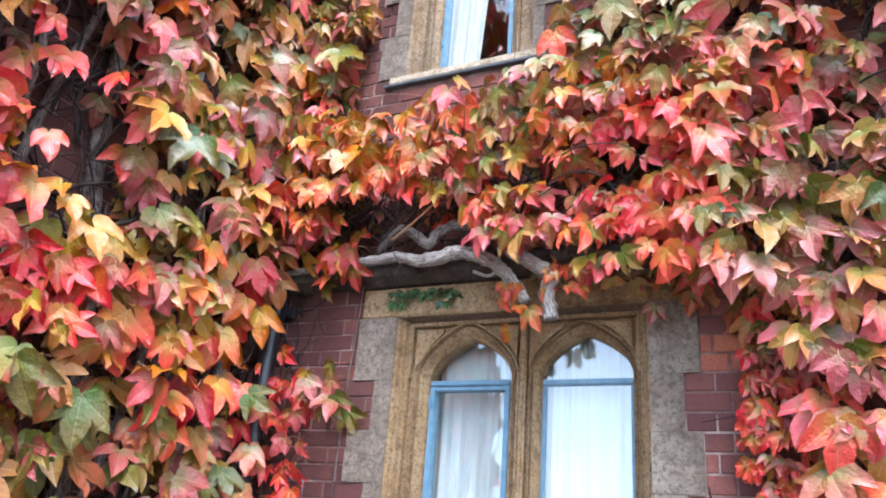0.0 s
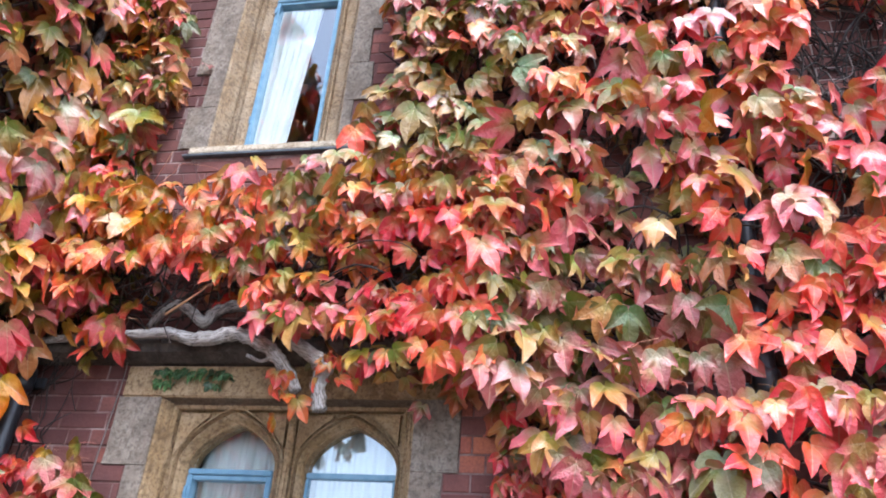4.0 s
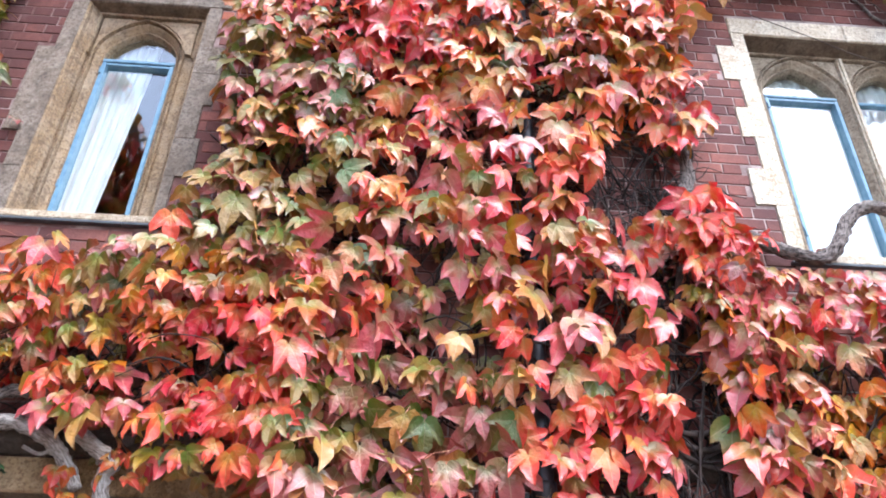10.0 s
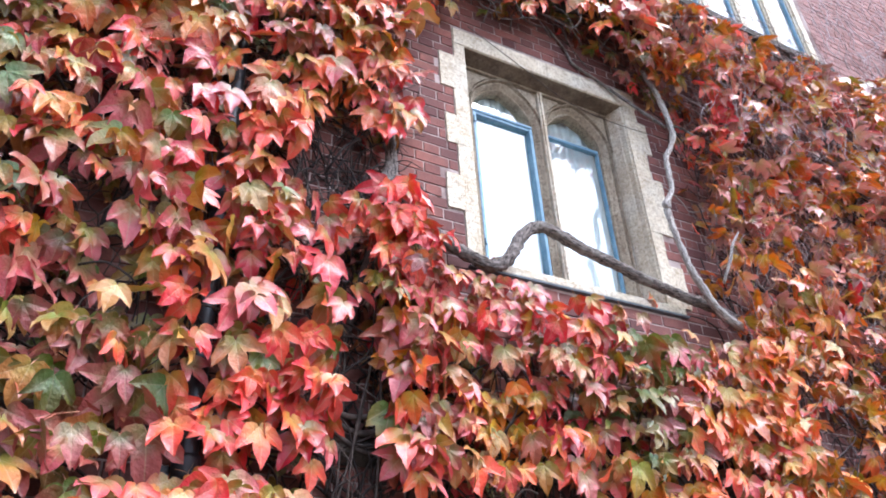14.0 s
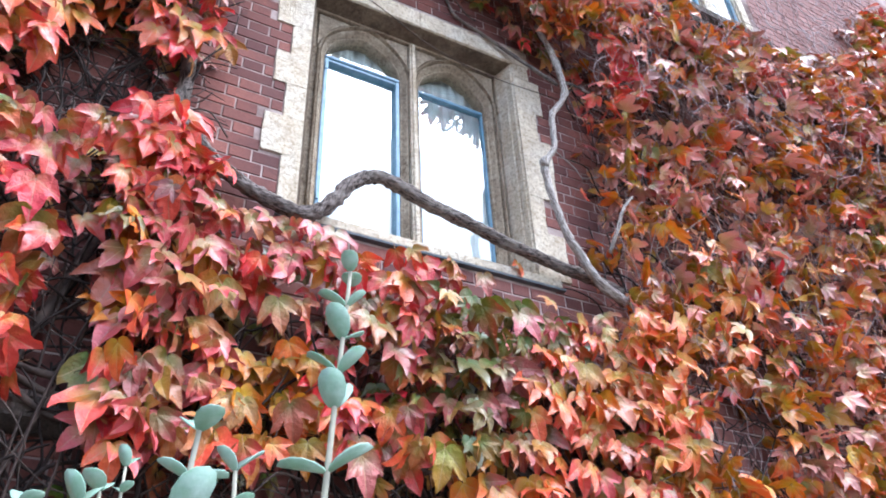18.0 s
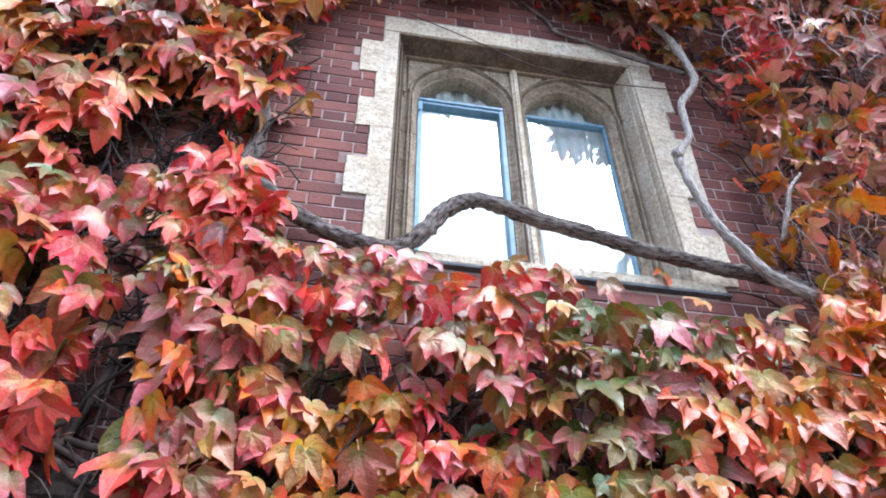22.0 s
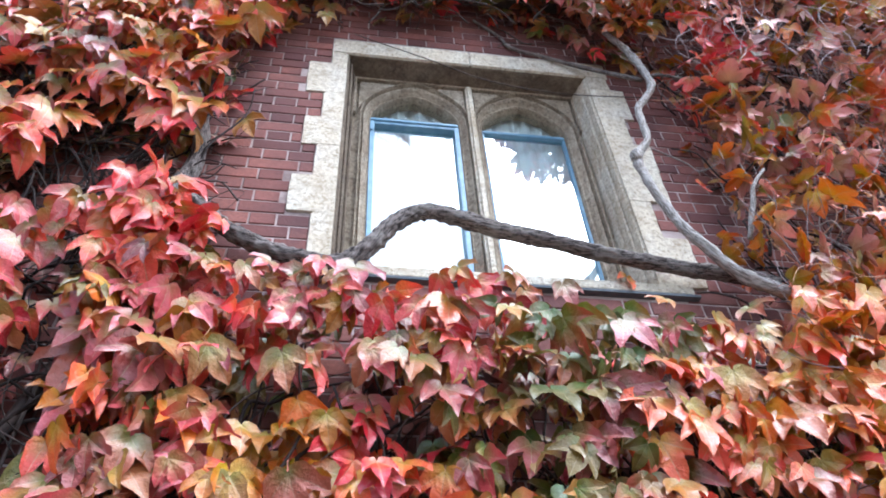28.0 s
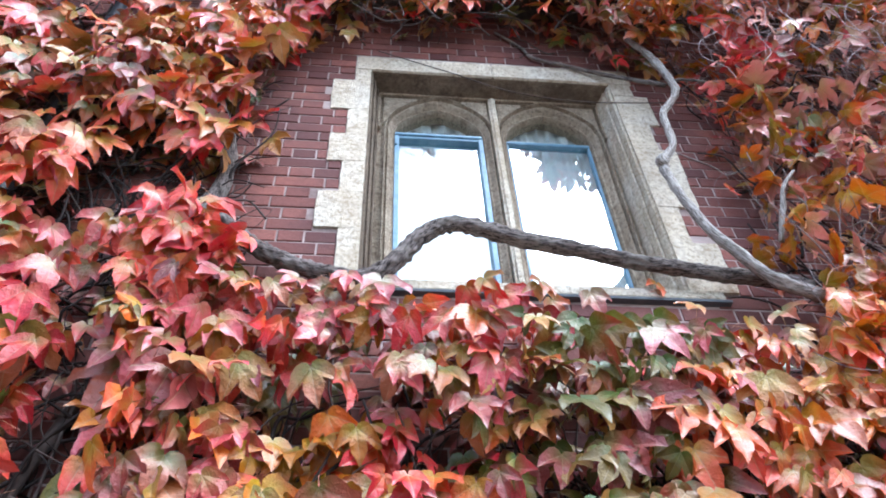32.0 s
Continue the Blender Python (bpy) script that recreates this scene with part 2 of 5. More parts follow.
BLACK = plain_material("black_gloss_paint", (0.010, 0.010, 0.012), (0.022, 0.022, 0.026), 15.0, 0.38, 0.5, 0.2)
CLOTH = plain_material("white_curtain_cloth", (0.88, 0.88, 0.88), (0.82, 0.83, 0.84), 6.0, 0.9, 0.1, 0.2)
# darker than real plaster: the unlit rooms' shade is put into the colour
PLASTER = plain_material("unlit_room_plaster", (0.17, 0.16, 0.15), (0.13, 0.12, 0.11), 2.0, 0.9)
SOIL = plain_material("gravel_ground", (0.12, 0.10, 0.08), (0.22, 0.20, 0.17), 30.0, 0.95, 0.2, 0.8)
BARK = bark_material("grey_brown_bark", (0.030, 0.022, 0.019), (0.25, 0.205, 0.18))
BARK_PALE = bark_material("pale_grey_bark", (0.15, 0.125, 0.105), (0.56, 0.50, 0.45))
MAUVE = plain_material("mauve_grey_twig", (0.13, 0.09, 0.085), (0.30, 0.23, 0.22), 25.0, 0.8)
# pale twigs, made lighter still: the glare on the upper east side as colour
PALE_TWIG = plain_material("hazed_pale_twig", (0.30, 0.22, 0.21), (0.50, 0.42, 0.41), 25.0, 0.8)
NET = plain_material("grey_net_curtain", (0.86, 0.86, 0.86), (0.76, 0.77, 0.78), 7.0, 0.9, 0.1, 0.2)
# real stems, but near-black: the shade of the creeper's gaps is in the colour
GAP_TWIG = plain_material("gap_shade_twig", (0.013, 0.008, 0.007), (0.042, 0.027, 0.021), 25.0, 0.9)
TWIG = plain_material("dry_twig", (0.032, 0.021, 0.017), (0.10, 0.07, 0.055), 25.0, 0.85)
STALK = plain_material("red_leaf_stalk", (0.42, 0.12, 0.09), (0.45, 0.30, 0.13), 8.0, 0.5)
SAGE = plain_material("sage_green_leaf", (0.22, 0.37, 0.24), (0.42, 0.54, 0.46), 40.0, 0.55, 0.35, 0.2)
SAGE_STEM = plain_material("downy_pale_stem", (0.34, 0.33, 0.24), (0.42, 0.36, 0.28), 30.0, 0.7)

GLASS = bpy.data.materials.new("window_glass")
GLASS.use_nodes = True
gt = GLASS.node_tree
gt.nodes.remove(gt.nodes["Principled BSDF"])
see, shine = gt.nodes.new("ShaderNodeBsdfTransparent"), node(gt, "ShaderNodeBsdfGlossy", Roughness=0.02)
see.inputs[0].default_value = (0.93, 0.96, 0.95, 1)
facing = node(gt, "ShaderNodeLayerWeight", Blend=0.5)
cube = gt.nodes.new("ShaderNodeMath")
cube.operation, cube.inputs[1].default_value = "POWER", 2.5
gt.links.new(facing.outputs["Facing"], cube.inputs[0])
fres = gt.nodes.new("ShaderNodeMapRange")
fres.inputs["To Min"].default_value, fres.inputs["To Max"].default_value = 0.12, 0.8
gt.links.new(cube.outputs[0], fres.inputs[0])
blend = gt.nodes.new("ShaderNodeMixShader")
gt.links.new(fres.outputs[0], blend.inputs[0])
gt.links.new(see.outputs[0], blend.inputs[1])
gt.links.new(shine.outputs[0], blend.inputs[2])
gt.links.new(blend.outputs[0], gt.nodes["Material Output"].inputs[0])

LEAF = {
    "crimson": leaf_material("crimson_leaf", (0.80, 0.036, 0.060), (0.58, 0.15, 0.030), (0.82, 0.07, 0.075), 0.36),
    "coral": leaf_material("coral_leaf", (0.90, 0.092, 0.078), (0.46, 0.29, 0.04), (0.87, 0.14, 0.09), 0.36),
    "pink": leaf_material("rose_leaf", (0.82, 0.155, 0.165), (0.36, 0.26, 0.06), (0.70, 0.115, 0.12), 0.34),
    "orange": leaf_material("orange_leaf", (0.86, 0.19, 0.04), (0.52, 0.37, 0.04), (0.80, 0.14, 0.07), 0.38),
    "gold": leaf_material("golden_leaf", (0.72, 0.27, 0.020), (0.52, 0.38, 0.028), (0.72, 0.17, 0.040), 0.38),
    "olive": leaf_material("olive_leaf", (0.74, 0.17, 0.095), (0.25, 0.25, 0.028), (0.46, 0.23, 0.05), 0.38),
    "green": leaf_material("green_leaf", (0.20, 0.18, 0.018), (0.10, 0.20, 0.012), (0.34, 0.17, 0.045), 0.42),
    "lime": leaf_material("yellow_green_leaf", (0.48, 0.36, 0.030), (0.27, 0.33, 0.028), (0.56, 0.22, 0.04), 0.38),
    # pale pink leaf, lightened to carry the haze over the east side
    "hazed": leaf_material("hazed_salmon_leaf", (0.76, 0.32, 0.26), (0.58, 0.36, 0.15), (0.74, 0.25, 0.20), 0.40),
    "ivy": leaf_material("dark_ivy_leaf", (0.05, 0.13, 0.03), (0.04, 0.10, 0.03), (0.07, 0.17, 0.04), 0.6),
    "bronze": leaf_material("bronze_leaf", (0.54, 0.11, 0.09), (0.19, 0.16, 0.035), (0.40, 0.10, 0.085), 0.36),
}
HUES = list(LEAF)


# ---- mesh helpers ----
def mesh_of(name, verts, faces, mats, smooth=False, indices=None):
    me = bpy.data.meshes.new(name)
    me.from_pydata([tuple(v) for v in verts], [], faces)
    for m in mats if isinstance(mats, (list, tuple)) else [mats]:
        me.materials.append(m)
    if indices is not None:
        me.polygons.foreach_set("material_index", indices)
    if smooth:
        me.polygons.foreach_set("use_smooth", [True] * len(me.polygons))
    me.update()
    return me


def place(name, me, parent=None, label=""):
    ob = new(name, me)
    ob.parent = parent
    return tagged(ob, label) if label else ob


def part(name, bm, material, parent, label="", smooth=False):
    """Links a bmesh as one mesh object under a thing or a part."""
    me = bpy.data.meshes.new(name)
    bmesh.ops.recalc_face_normals(bm, faces=bm.faces)
    bm.to_mesh(me)
    bm.free()
    me.materials.append(material)
    if smooth:
        me.polygons.foreach_set("use_smooth", [True] * len(me.polygons))
    return place(name, me, parent, label)


def block(x0, x1, y0, y1, z0, z1, bevel=0.0, bm=None):
    bm = bm or bmesh.new()
    made = bmesh.ops.create_cube(bm, size=1)["verts"]
    for v in made:
        v.co = Vector(((x0 + x1) / 2 + v.co.x * (x1 - x0), (y0 + y1) / 2 + v.co.y * (y1 - y0), (z0 + z1) / 2 + v.co.z * (z1 - z0)))
    if bevel:
        edges = list({e for v in made for e in v.link_edges})
        bmesh.ops.bevel(bm, geom=edges, offset=bevel, segments=2, affect="EDGES")
    return bm


def curve_points(points, steps=8):
    """A smooth line through the given points."""
    pts = [Vector(p) for p in points]
    pts = [pts[0] * 2 - pts[1], *pts, pts[-1] * 2 - pts[-2]]
    out = []
    for a, b, c, d in zip(pts, pts[1:], pts[2:], pts[3:]):
        for i in range(steps):
            t = i / steps
            out.append(0.5 * (2 * b + (c - a) * t + (2 * a - 5 * b + 4 * c - d) * t * t + (3 * b - a - 3 * c + d) * t**3))
    out.append(pts[-2])
    return out


def tube_data(points, radii, sides=10, rough=0.0, steps=8, seed=0.0):
    line = curve_points(points, steps)
    verts, faces = [], []
    last, n = Vector((0.3, -0.8, 0.5)), len(line)
    for i, p in enumerate(line):
        ahead = (line[min(i + 1, n - 1)] - line[max(i - 1, 0)]).normalized()
        side = (last - ahead * last.dot(ahead)).normalized()
        last, other = side, ahead.cross(side)
        f = i / (n - 1) * (len(radii) - 1)
        r = radii[int(f)] + (radii[min(int(f) + 1, len(radii) - 1)] - radii[int(f)]) * (f - int(f))
        for k in range(sides):
            a = 2 * math.pi * k / sides
            way = side * math.cos(a) + other * math.sin(a)
            lump = 1 + rough * noise.noise(Vector((k * 1.7 + seed, i * 0.33, seed))) if rough else 1
            verts.append(p + way * r * lump)
    for i in range(n - 1):
        for k in range(sides):
            a, b = i * sides + k, i * sides + (k + 1) % sides
            faces.append((a, b, b + sides, a + sides))
    faces.append(tuple(range(sides - 1, -1, -1)))
    faces.append(tuple((n - 1) * sides + k for k in range(sides)))
    return verts, faces


def tube(name, points, radii, material, parent, sides=10, rough=0.0, steps=8, label="", seed=0.0):
    verts, faces = tube_data(points, radii, sides, rough, steps, seed)
    me = mesh_of(name, verts, faces, material, True)
    grain = me.attributes.new("grain", "FLOAT_VECTOR", "POINT")
    run = 0.0
    for i, v in enumerate(verts):
        a = 2 * math.pi * (i % sides) / sides + run * 3
        if i >= sides and i % sides == 0:
            run += (Vector(v) - Vector(verts[i - sides])).length
        grain.data[i].vector = (math.cos(a) * 0.035, math.sin(a) * 0.035, run * 0.22 + seed)
    return place(name, me, parent, label)


def thing(name, label, category, group="", kind="", at=(0, 0, 0)):
    ob = new(name)
    ob.location = at
    return tagged(ob, label, category, group, kind)


def holed_wall(name, x0, x1, z0, z1, y0, y1, holes, material, label):
    """A wall with thickness and openings that go through it."""
    xs = sorted({x0, x1, *(v for h in holes for v in h[:2])})
    zs = sorted({z0, z1, *(v for h in holes for v in h[2:])})
    inside = lambda i, j: 0 <= i < len(xs) - 1 and 0 <= j < len(zs) - 1 and not any(
        h[0] <= xs[i] and xs[i + 1] <= h[1] and h[2] <= zs[j] and zs[j + 1] <= h[3] for h in holes)
    bm = bmesh.new()
    cache = {}

    def vert(x, y, z):
        return cache.setdefault((x, y, z), bm.verts.new((x, y, z)) if (x, y, z) not in cache else cache[(x, y, z)])

    for i in range(len(xs) - 1):
        for j in range(len(zs) - 1):
            if not inside(i, j):
                continue
            a, b, c, d = xs[i], xs[i + 1], zs[j], zs[j + 1]
            bm.faces.new([vert(a, y0, c), vert(b, y0, c), vert(b, y0, d), vert(a, y0, d)])
            bm.faces.new([vert(a, y1, d), vert(b, y1, d), vert(b, y1, c), vert(a, y1, c)])
            for di, dj, q in ((-1, 0, ((a, c), (a, d))), (1, 0, ((b, c), (b, d))), (0, -1, ((a, c), (b, c))), (0, 1, ((a, d), (b, d)))):
                if not inside(i + di, j + dj):
                    (p, r), (s, t) = q
                    bm.faces.new([vert(p, y0, r), vert(s, y0, t), vert(s, y1, t), vert(p, y1, r)])
    ob = part(name, bm, material, None)
    return tagged(ob, label, "wall", kind="structure")


# ---- the large structure ----
# openings in the wall: x from, x to, z from, z to
LOW = (-1.048, 0.095, 0.95, 2.42)
LEFT = (-1.155, -0.434, 3.78, 5.36)
RIGHT = (2.92, 4.27, 3.78, 5.469)
WALL = holed_wall("wall_north", -1.9, 11.0, 0.0, 6.35, 0.001, 0.34, [LOW, LEFT, RIGHT], MORTAR, "old red brick wall with pale lime mortar joints")
UPPER_Y = -0.34
HIGH = (4.75, 6.55, 6.55, 8.1)
UPPER = holed_wall("wall_upper", -1.9, 11.0, 6.354, 9.0, UPPER_Y + 0.001, 0.0, [HIGH], MORTAR, "jettied upper storey of red brick above the windows")
WING = part("wall_west", block(-2.25, -1.9, -2.7, 0.3, 0.0, 6.3), MORTAR, None)
tagged(WING, "projecting brick wing wall covered in creeper", "wall", kind="structure")
EAST = part("wall_east", block(11.0, 11.35, -0.34, 0.3, 0.0, 9.0), BRICK, None)
tagged(EAST, "plain brick wall closing the court", "wall", kind="structure")
ground = part("ground", block(-60, 60, -60, 60, -0.3, 0.0), SOIL, None)
tagged(ground, "bare gravel ground at the foot of the wall", "ground", kind="structure")
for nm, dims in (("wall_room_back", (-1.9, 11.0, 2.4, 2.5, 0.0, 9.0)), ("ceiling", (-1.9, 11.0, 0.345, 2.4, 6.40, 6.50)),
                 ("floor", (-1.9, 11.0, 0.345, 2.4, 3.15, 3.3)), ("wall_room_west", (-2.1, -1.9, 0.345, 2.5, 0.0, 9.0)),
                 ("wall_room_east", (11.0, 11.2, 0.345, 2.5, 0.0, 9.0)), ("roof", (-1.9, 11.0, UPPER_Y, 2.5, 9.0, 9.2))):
    tagged(part(nm, block(*dims), PLASTER, None), "plain plastered inner surface with the room's shade in its colour", "interior", kind="structure")


def moulded_strip(name, x0, x1, profile, material, parent=None, label=""):
    """A horizontal stone moulding: the (y, z) profile drawn out along x, cut into blocks with fine joints."""
    verts, faces, x = [], [], x0
    while x < x1 - 0.02:
        e = min(x + random.uniform(0.55, 0.85), x1)
        b, n = len(verts), len(profile)
        for xx in (x + 0.002, e - 0.002):
            verts += [(xx, y, z) for y, z in profile]
        faces += [(b + k, b + (k + 1) % n, b + n + (k + 1) % n, b + n + k) for k in range(n)]
        faces += [tuple(range(b, b + n)), tuple(range(b + 2 * n - 1, b + n - 1, -1))]
        x = e
    ob = place(name, mesh_of(name, verts, faces, material), parent, label)
    return ob


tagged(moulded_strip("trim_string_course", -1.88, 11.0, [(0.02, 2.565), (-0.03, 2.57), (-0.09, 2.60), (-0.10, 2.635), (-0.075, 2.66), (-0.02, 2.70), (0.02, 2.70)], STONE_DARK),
       "sooty, shade-darkened projecting stone string course under the creeper", "moulding", kind="structure")
# cornice stone kept near-black to paint the shadow under the overhang
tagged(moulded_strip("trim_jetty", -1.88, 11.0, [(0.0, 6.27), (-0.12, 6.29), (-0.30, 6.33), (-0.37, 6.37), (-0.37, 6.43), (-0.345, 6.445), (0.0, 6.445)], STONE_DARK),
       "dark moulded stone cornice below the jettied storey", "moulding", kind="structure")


# ---- windows ----
POINT = 0.26


def arch_path(cx, w, base, spring, rise, n=14):
    """Jamb, four-centred arch and jamb, as (x, z) points from foot to foot."""
    pts = [(cx - w, base)]
    for i in range(2 * n + 1):
        u = -1 + i / n
        a = abs(u)
        z = rise * ((1 - POINT) * math.sqrt(max(0.0, 1 - a**2.2)) + POINT * (1 - a**1.15))
        pts.append((cx + w * u, spring + z))
    pts.append((cx + w, base))
    return pts


def loft(paths, depths):
    """Joins paths of equal length, each at its own depth, into a moulding."""
    bm = bmesh.new()
    rows = [[bm.verts.new((x, y, z)) for x, z in path] for path, y in zip(paths, depths)]
    for a, b in zip(rows, rows[1:]):
        for i in range(len(a) - 1):
            bm.faces.new((a[i], a[i + 1], b[i + 1], b[i]))
    return bm


def panel_above(cx, w, base, spring, rise, x0, x1, top, y):
    """The flat stone between an arch and the straight head over it, in upright strips."""
    bm = bmesh.new()
    path = arch_path(cx, w, base, spring, rise)
    for (xa, za), (xb, zb) in zip(path[1:-1], path[2:-1]):
        if xb > xa:
            bm.faces.new([bm.verts.new(v) for v in ((xa, y, za), (xb, y, zb), (xb, y, top), (xa, y, top))])
    for xa, xb in ((x0, cx - w), (cx + w, x1)):
        if xb - xa > 0.002:
            bm.faces.new([bm.verts.new(v) for v in ((xa, y, base), (xb, y, base), (xb, y, top), (xa, y, top))])
    return bm


def pane_mesh(cx, w, base, spring, rise, y, top=None):
    path = arch_path(cx, w, base, spring, rise) if top is None else [(cx - w, base), (cx - w, top), (cx + w, top), (cx + w, base)]
    bm = bmesh.new()
    front = [bm.verts.new((x, y, z)) for x, z in path]
    back = [bm.verts.new((x, y + 0.004, z)) for x, z in path]
    bm.faces.new(front)
    bm.faces.new(back[::-1])
    n = len(path)
    for i in range(n):
        bm.faces.new((front[i], front[(i + 1) % n], back[(i + 1) % n], back[i]))
    return bm


def curtain(x0, x1, z0, z1, y, slant, label, folds=9, seed=0.0):
    """A hanging cloth with soft folds."""
    verts, faces, nx, nz = [], [], 64, 14
    for j in range(nz + 1):
        v = j / nz
        for i in range(nx + 1):
            u = i / nx
            x = x0 + (x1 - x0) * u * (1 - slant * (1 - v) * 1.0)
            wave = math.sin(u * folds * 6.28 + 1.3 * math.sin(u * 7 + seed) + 0.5 * v) * 0.020 + 0.010 * math.sin(u * folds * 17 + seed)
            verts.append((x, y + wave * (1.0 - 0.4 * v), z0 + (z1 - z0) * v))
    for j in range(nz):
        for i in range(nx):
            a = j * (nx + 1) + i
            faces.append((a, a + 1, a + nx + 2, a + nx + 1))
    ob = place("curtain", mesh_of("curtain", verts, faces, CLOTH, True))
    bm = bmesh.new()
    bm.from_mesh(ob.data)
    bmesh.ops.solidify(bm, geom=bm.faces[:], thickness=0.0015)
    bm.to_mesh(ob.data)
    bm.free()
    return tagged(ob, label, "curtain", "curtains behind the windows")


def bar(name, x0, x1, y0, y1, z0, z1, parent, material=None):
    return part(name, block(x0, x1, y0, y1, z0, z1, 0.004), material or BLUE, parent)


def stone_window(name, label, hole, lights, spring, rise, transom, deep, inner, outer, lintel, sides, sill, casement, base, shaded_sides=(0, 1, 0), arches=None):
    """A stone window: surround blocks, moulded arched lights, painted metal casements and glass."""
    x0, x1, z0, z1 = hole
    arches = arches or inner
    win = tagged(new(name), label, "window", kind="structure")
    for xa, xb, za, zb in sides:
        worn = block(xa + 0.0008, xb - 0.0008, -0.010 - random.uniform(0, 0.004), 0.10, za + 0.0008, zb - 0.0008)
        bmesh.ops.subdivide_edges(worn, edges=worn.edges[:], cuts=5, use_grid_fill=True)
        for v in worn.verts:
            if v.co.y < 0.05 and (v.co.x < x0 - 0.01 or v.co.x > x1 + 0.01):
                wear = noise.noise_vector(v.co * 14)
                v.co += Vector((wear.x * 0.006, wear.y * 0.003, wear.z * 0.003))
        part("stone", worn, outer, win)
    for xa, xb, za, zb in lintel:
        part("lintel", block(xa, xb, -0.014, 0.10, za, zb, 0.006), STONE_GOLD if name == "window_1" else outer, win)
    # chamfered rectangular frame inside the opening
    plane = deep - 0.062
    rect = lambda d: [(x0 + d, z0), (x0 + d, z1 - 0.35 * d), (x1 - d, z1 - 0.35 * d), (x1 - d, z0)]
    steps = list(zip((-0.004, 0.003, 0.010, 0.016, 0.022, 0.028, 0.034, 0.040, 0.048, 0.048),
                     (-0.006, 0.004, 0.006, 0.38 * plane, 0.30 * plane, 0.36 * plane, 0.70 * plane, 0.64 * plane, plane - 0.012, 0.34)))
    # head and chosen jambs carry the recess shade as a darker stone colour
    for a, b, in_shade in ((0, 2, shaded_sides[0]), (1, 3, shaded_sides[1]), (2, 4, shaded_sides[2])):
        part("frame_moulding", loft([rect(v)[a:b] for v, _ in steps], [y for _, y in steps]), STONE_SHADED if in_shade else inner, win)
    edges = [x0 + 0.046] + [(a[1] + b[0]) / 2 for a, b in zip(lights, lights[1:])] + [x1 - 0.046]
    top = z1 - 0.0175
    for k, (la, lb) in enumerate(lights):
        cx, w = (la + lb) / 2, (lb - la) / 2
        xa, xb = edges[k], edges[k + 1]
        out = min(0.055, cx - w - xa - 0.004, xb - cx - w - 0.004)
        tall = 1.35
        shape = lambda d: arch_path(cx, w + d, base, spring, rise + d * tall)
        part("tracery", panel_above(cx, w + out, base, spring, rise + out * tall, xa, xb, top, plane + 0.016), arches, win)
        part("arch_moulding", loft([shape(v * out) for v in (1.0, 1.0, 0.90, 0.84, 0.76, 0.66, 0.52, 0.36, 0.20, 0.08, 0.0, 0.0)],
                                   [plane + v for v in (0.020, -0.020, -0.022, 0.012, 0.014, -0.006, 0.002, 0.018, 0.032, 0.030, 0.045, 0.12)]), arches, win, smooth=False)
        # raised border of the sunk spandrels, with a carved leaf in each corner
        bm = block(xa + 0.001, xb - 0.001, plane - 0.020, plane + 0.020, top - 0.016, top + 0.004, 0.003)
        block(xa + 0.001, xa + 0.013, plane - 0.019, plane + 0.020, spring - 0.02, top - 0.0165, 0.003, bm)
        block(xb - 0.013, xb - 0.001, plane - 0.019, plane + 0.020, spring - 0.02, top - 0.0165, 0.003, bm)
        part("spandrel_rib", bm, arches, win)
        curve = arch_path(cx, w + out, base, spring, rise + out * tall)[1:-1]
        for sign in (-1, 1):
            edge = (xa + 0.030) if sign < 0 else (xb - 0.030)
            cols = [edge + (cx + sign * 0.02 - edge) * f / 9 for f in range(10)]
            rows = []
            for x in cols:
                under = [za + (zb - za) * (x - pa) / (pb - pa) for (pa, za), (pb, zb) in zip(curve, curve[1:]) if pb > pa and pa <= x <= pb]
                z = (under[0] if under else spring) + 0.020
                if top - 0.030 - z > 0.006:
                    rows.append((x, z, top - 0.030))
            if len(rows) < 2:
                continue
            bm = bmesh.new()
            ring = lambda y, d: [bm.verts.new((x, y, z)) for x, z, _ in rows] + [bm.verts.new((x, y, z - d)) for x, _, z in rows[::-1]]
            foot, crest = ring(plane + 0.018, 0.0), ring(plane - 0.010, 0.004)
            n = len(foot)
            bm.faces.new(crest)
            for q in range(n):
                bm.faces.new((foot[q], foot[(q + 1) % n], crest[(q + 1) % n], crest[q]))
            part("spandrel_leaf", bm, arches, win)
        # painted metal frame and panes
        y, t = deep, 0.020
        opens = casement == k
        frame = bmesh.new()
        wide = 0.025 if opens else 0.014
        ya = y - (0.030 if opens else 0.008)
        for d in ((cx - w + 0.001, cx - w + wide, base, transom), (cx + w - wide, cx + w - 0.001, base, transom)):
            block(d[0], d[1], ya, y + 0.03, d[2], d[3], 0.003, frame)
        block(cx - w + wide + 0.001, cx + w - wide - 0.001, ya, y + 0.03, base, base + wide, 0.003, frame)
        sash = part("casement_frame" if opens else "pane_frame", frame, BLUE, win, "light blue painted metal frame")
        part("transom_bar", block(cx - w + 0.002, cx + w - 0.002, ya - 0.004, y + 0.032, transom + 0.001, transom + 0.025, 0.004), BLUE, win, "light blue painted bar")
        if opens:
            part("casement_rail", block(cx - w + 0.026, cx + w - 0.026, ya + 0.004, y + 0.028, transom - 0.020, transom - 0.001, 0.003), BLUE, win)
            for zh in (transom - 0.10, base + 0.25):
                part("hinge", block(cx - w + 0.002, cx - w + 0.016, ya - 0.012, ya - 0.0005, zh, zh + 0.05, 0.002), BLUE, win)
        glass = part("pane", pane_mesh(cx, w - 0.004, base + 0.01, spring, rise, y + 0.006, transom), GLASS, win)
        arch = part("pane", pane_mesh(cx, w - 0.004, transom + 0.025, max(spring, transom + 0.027), rise, y + 0.012), GLASS, win)
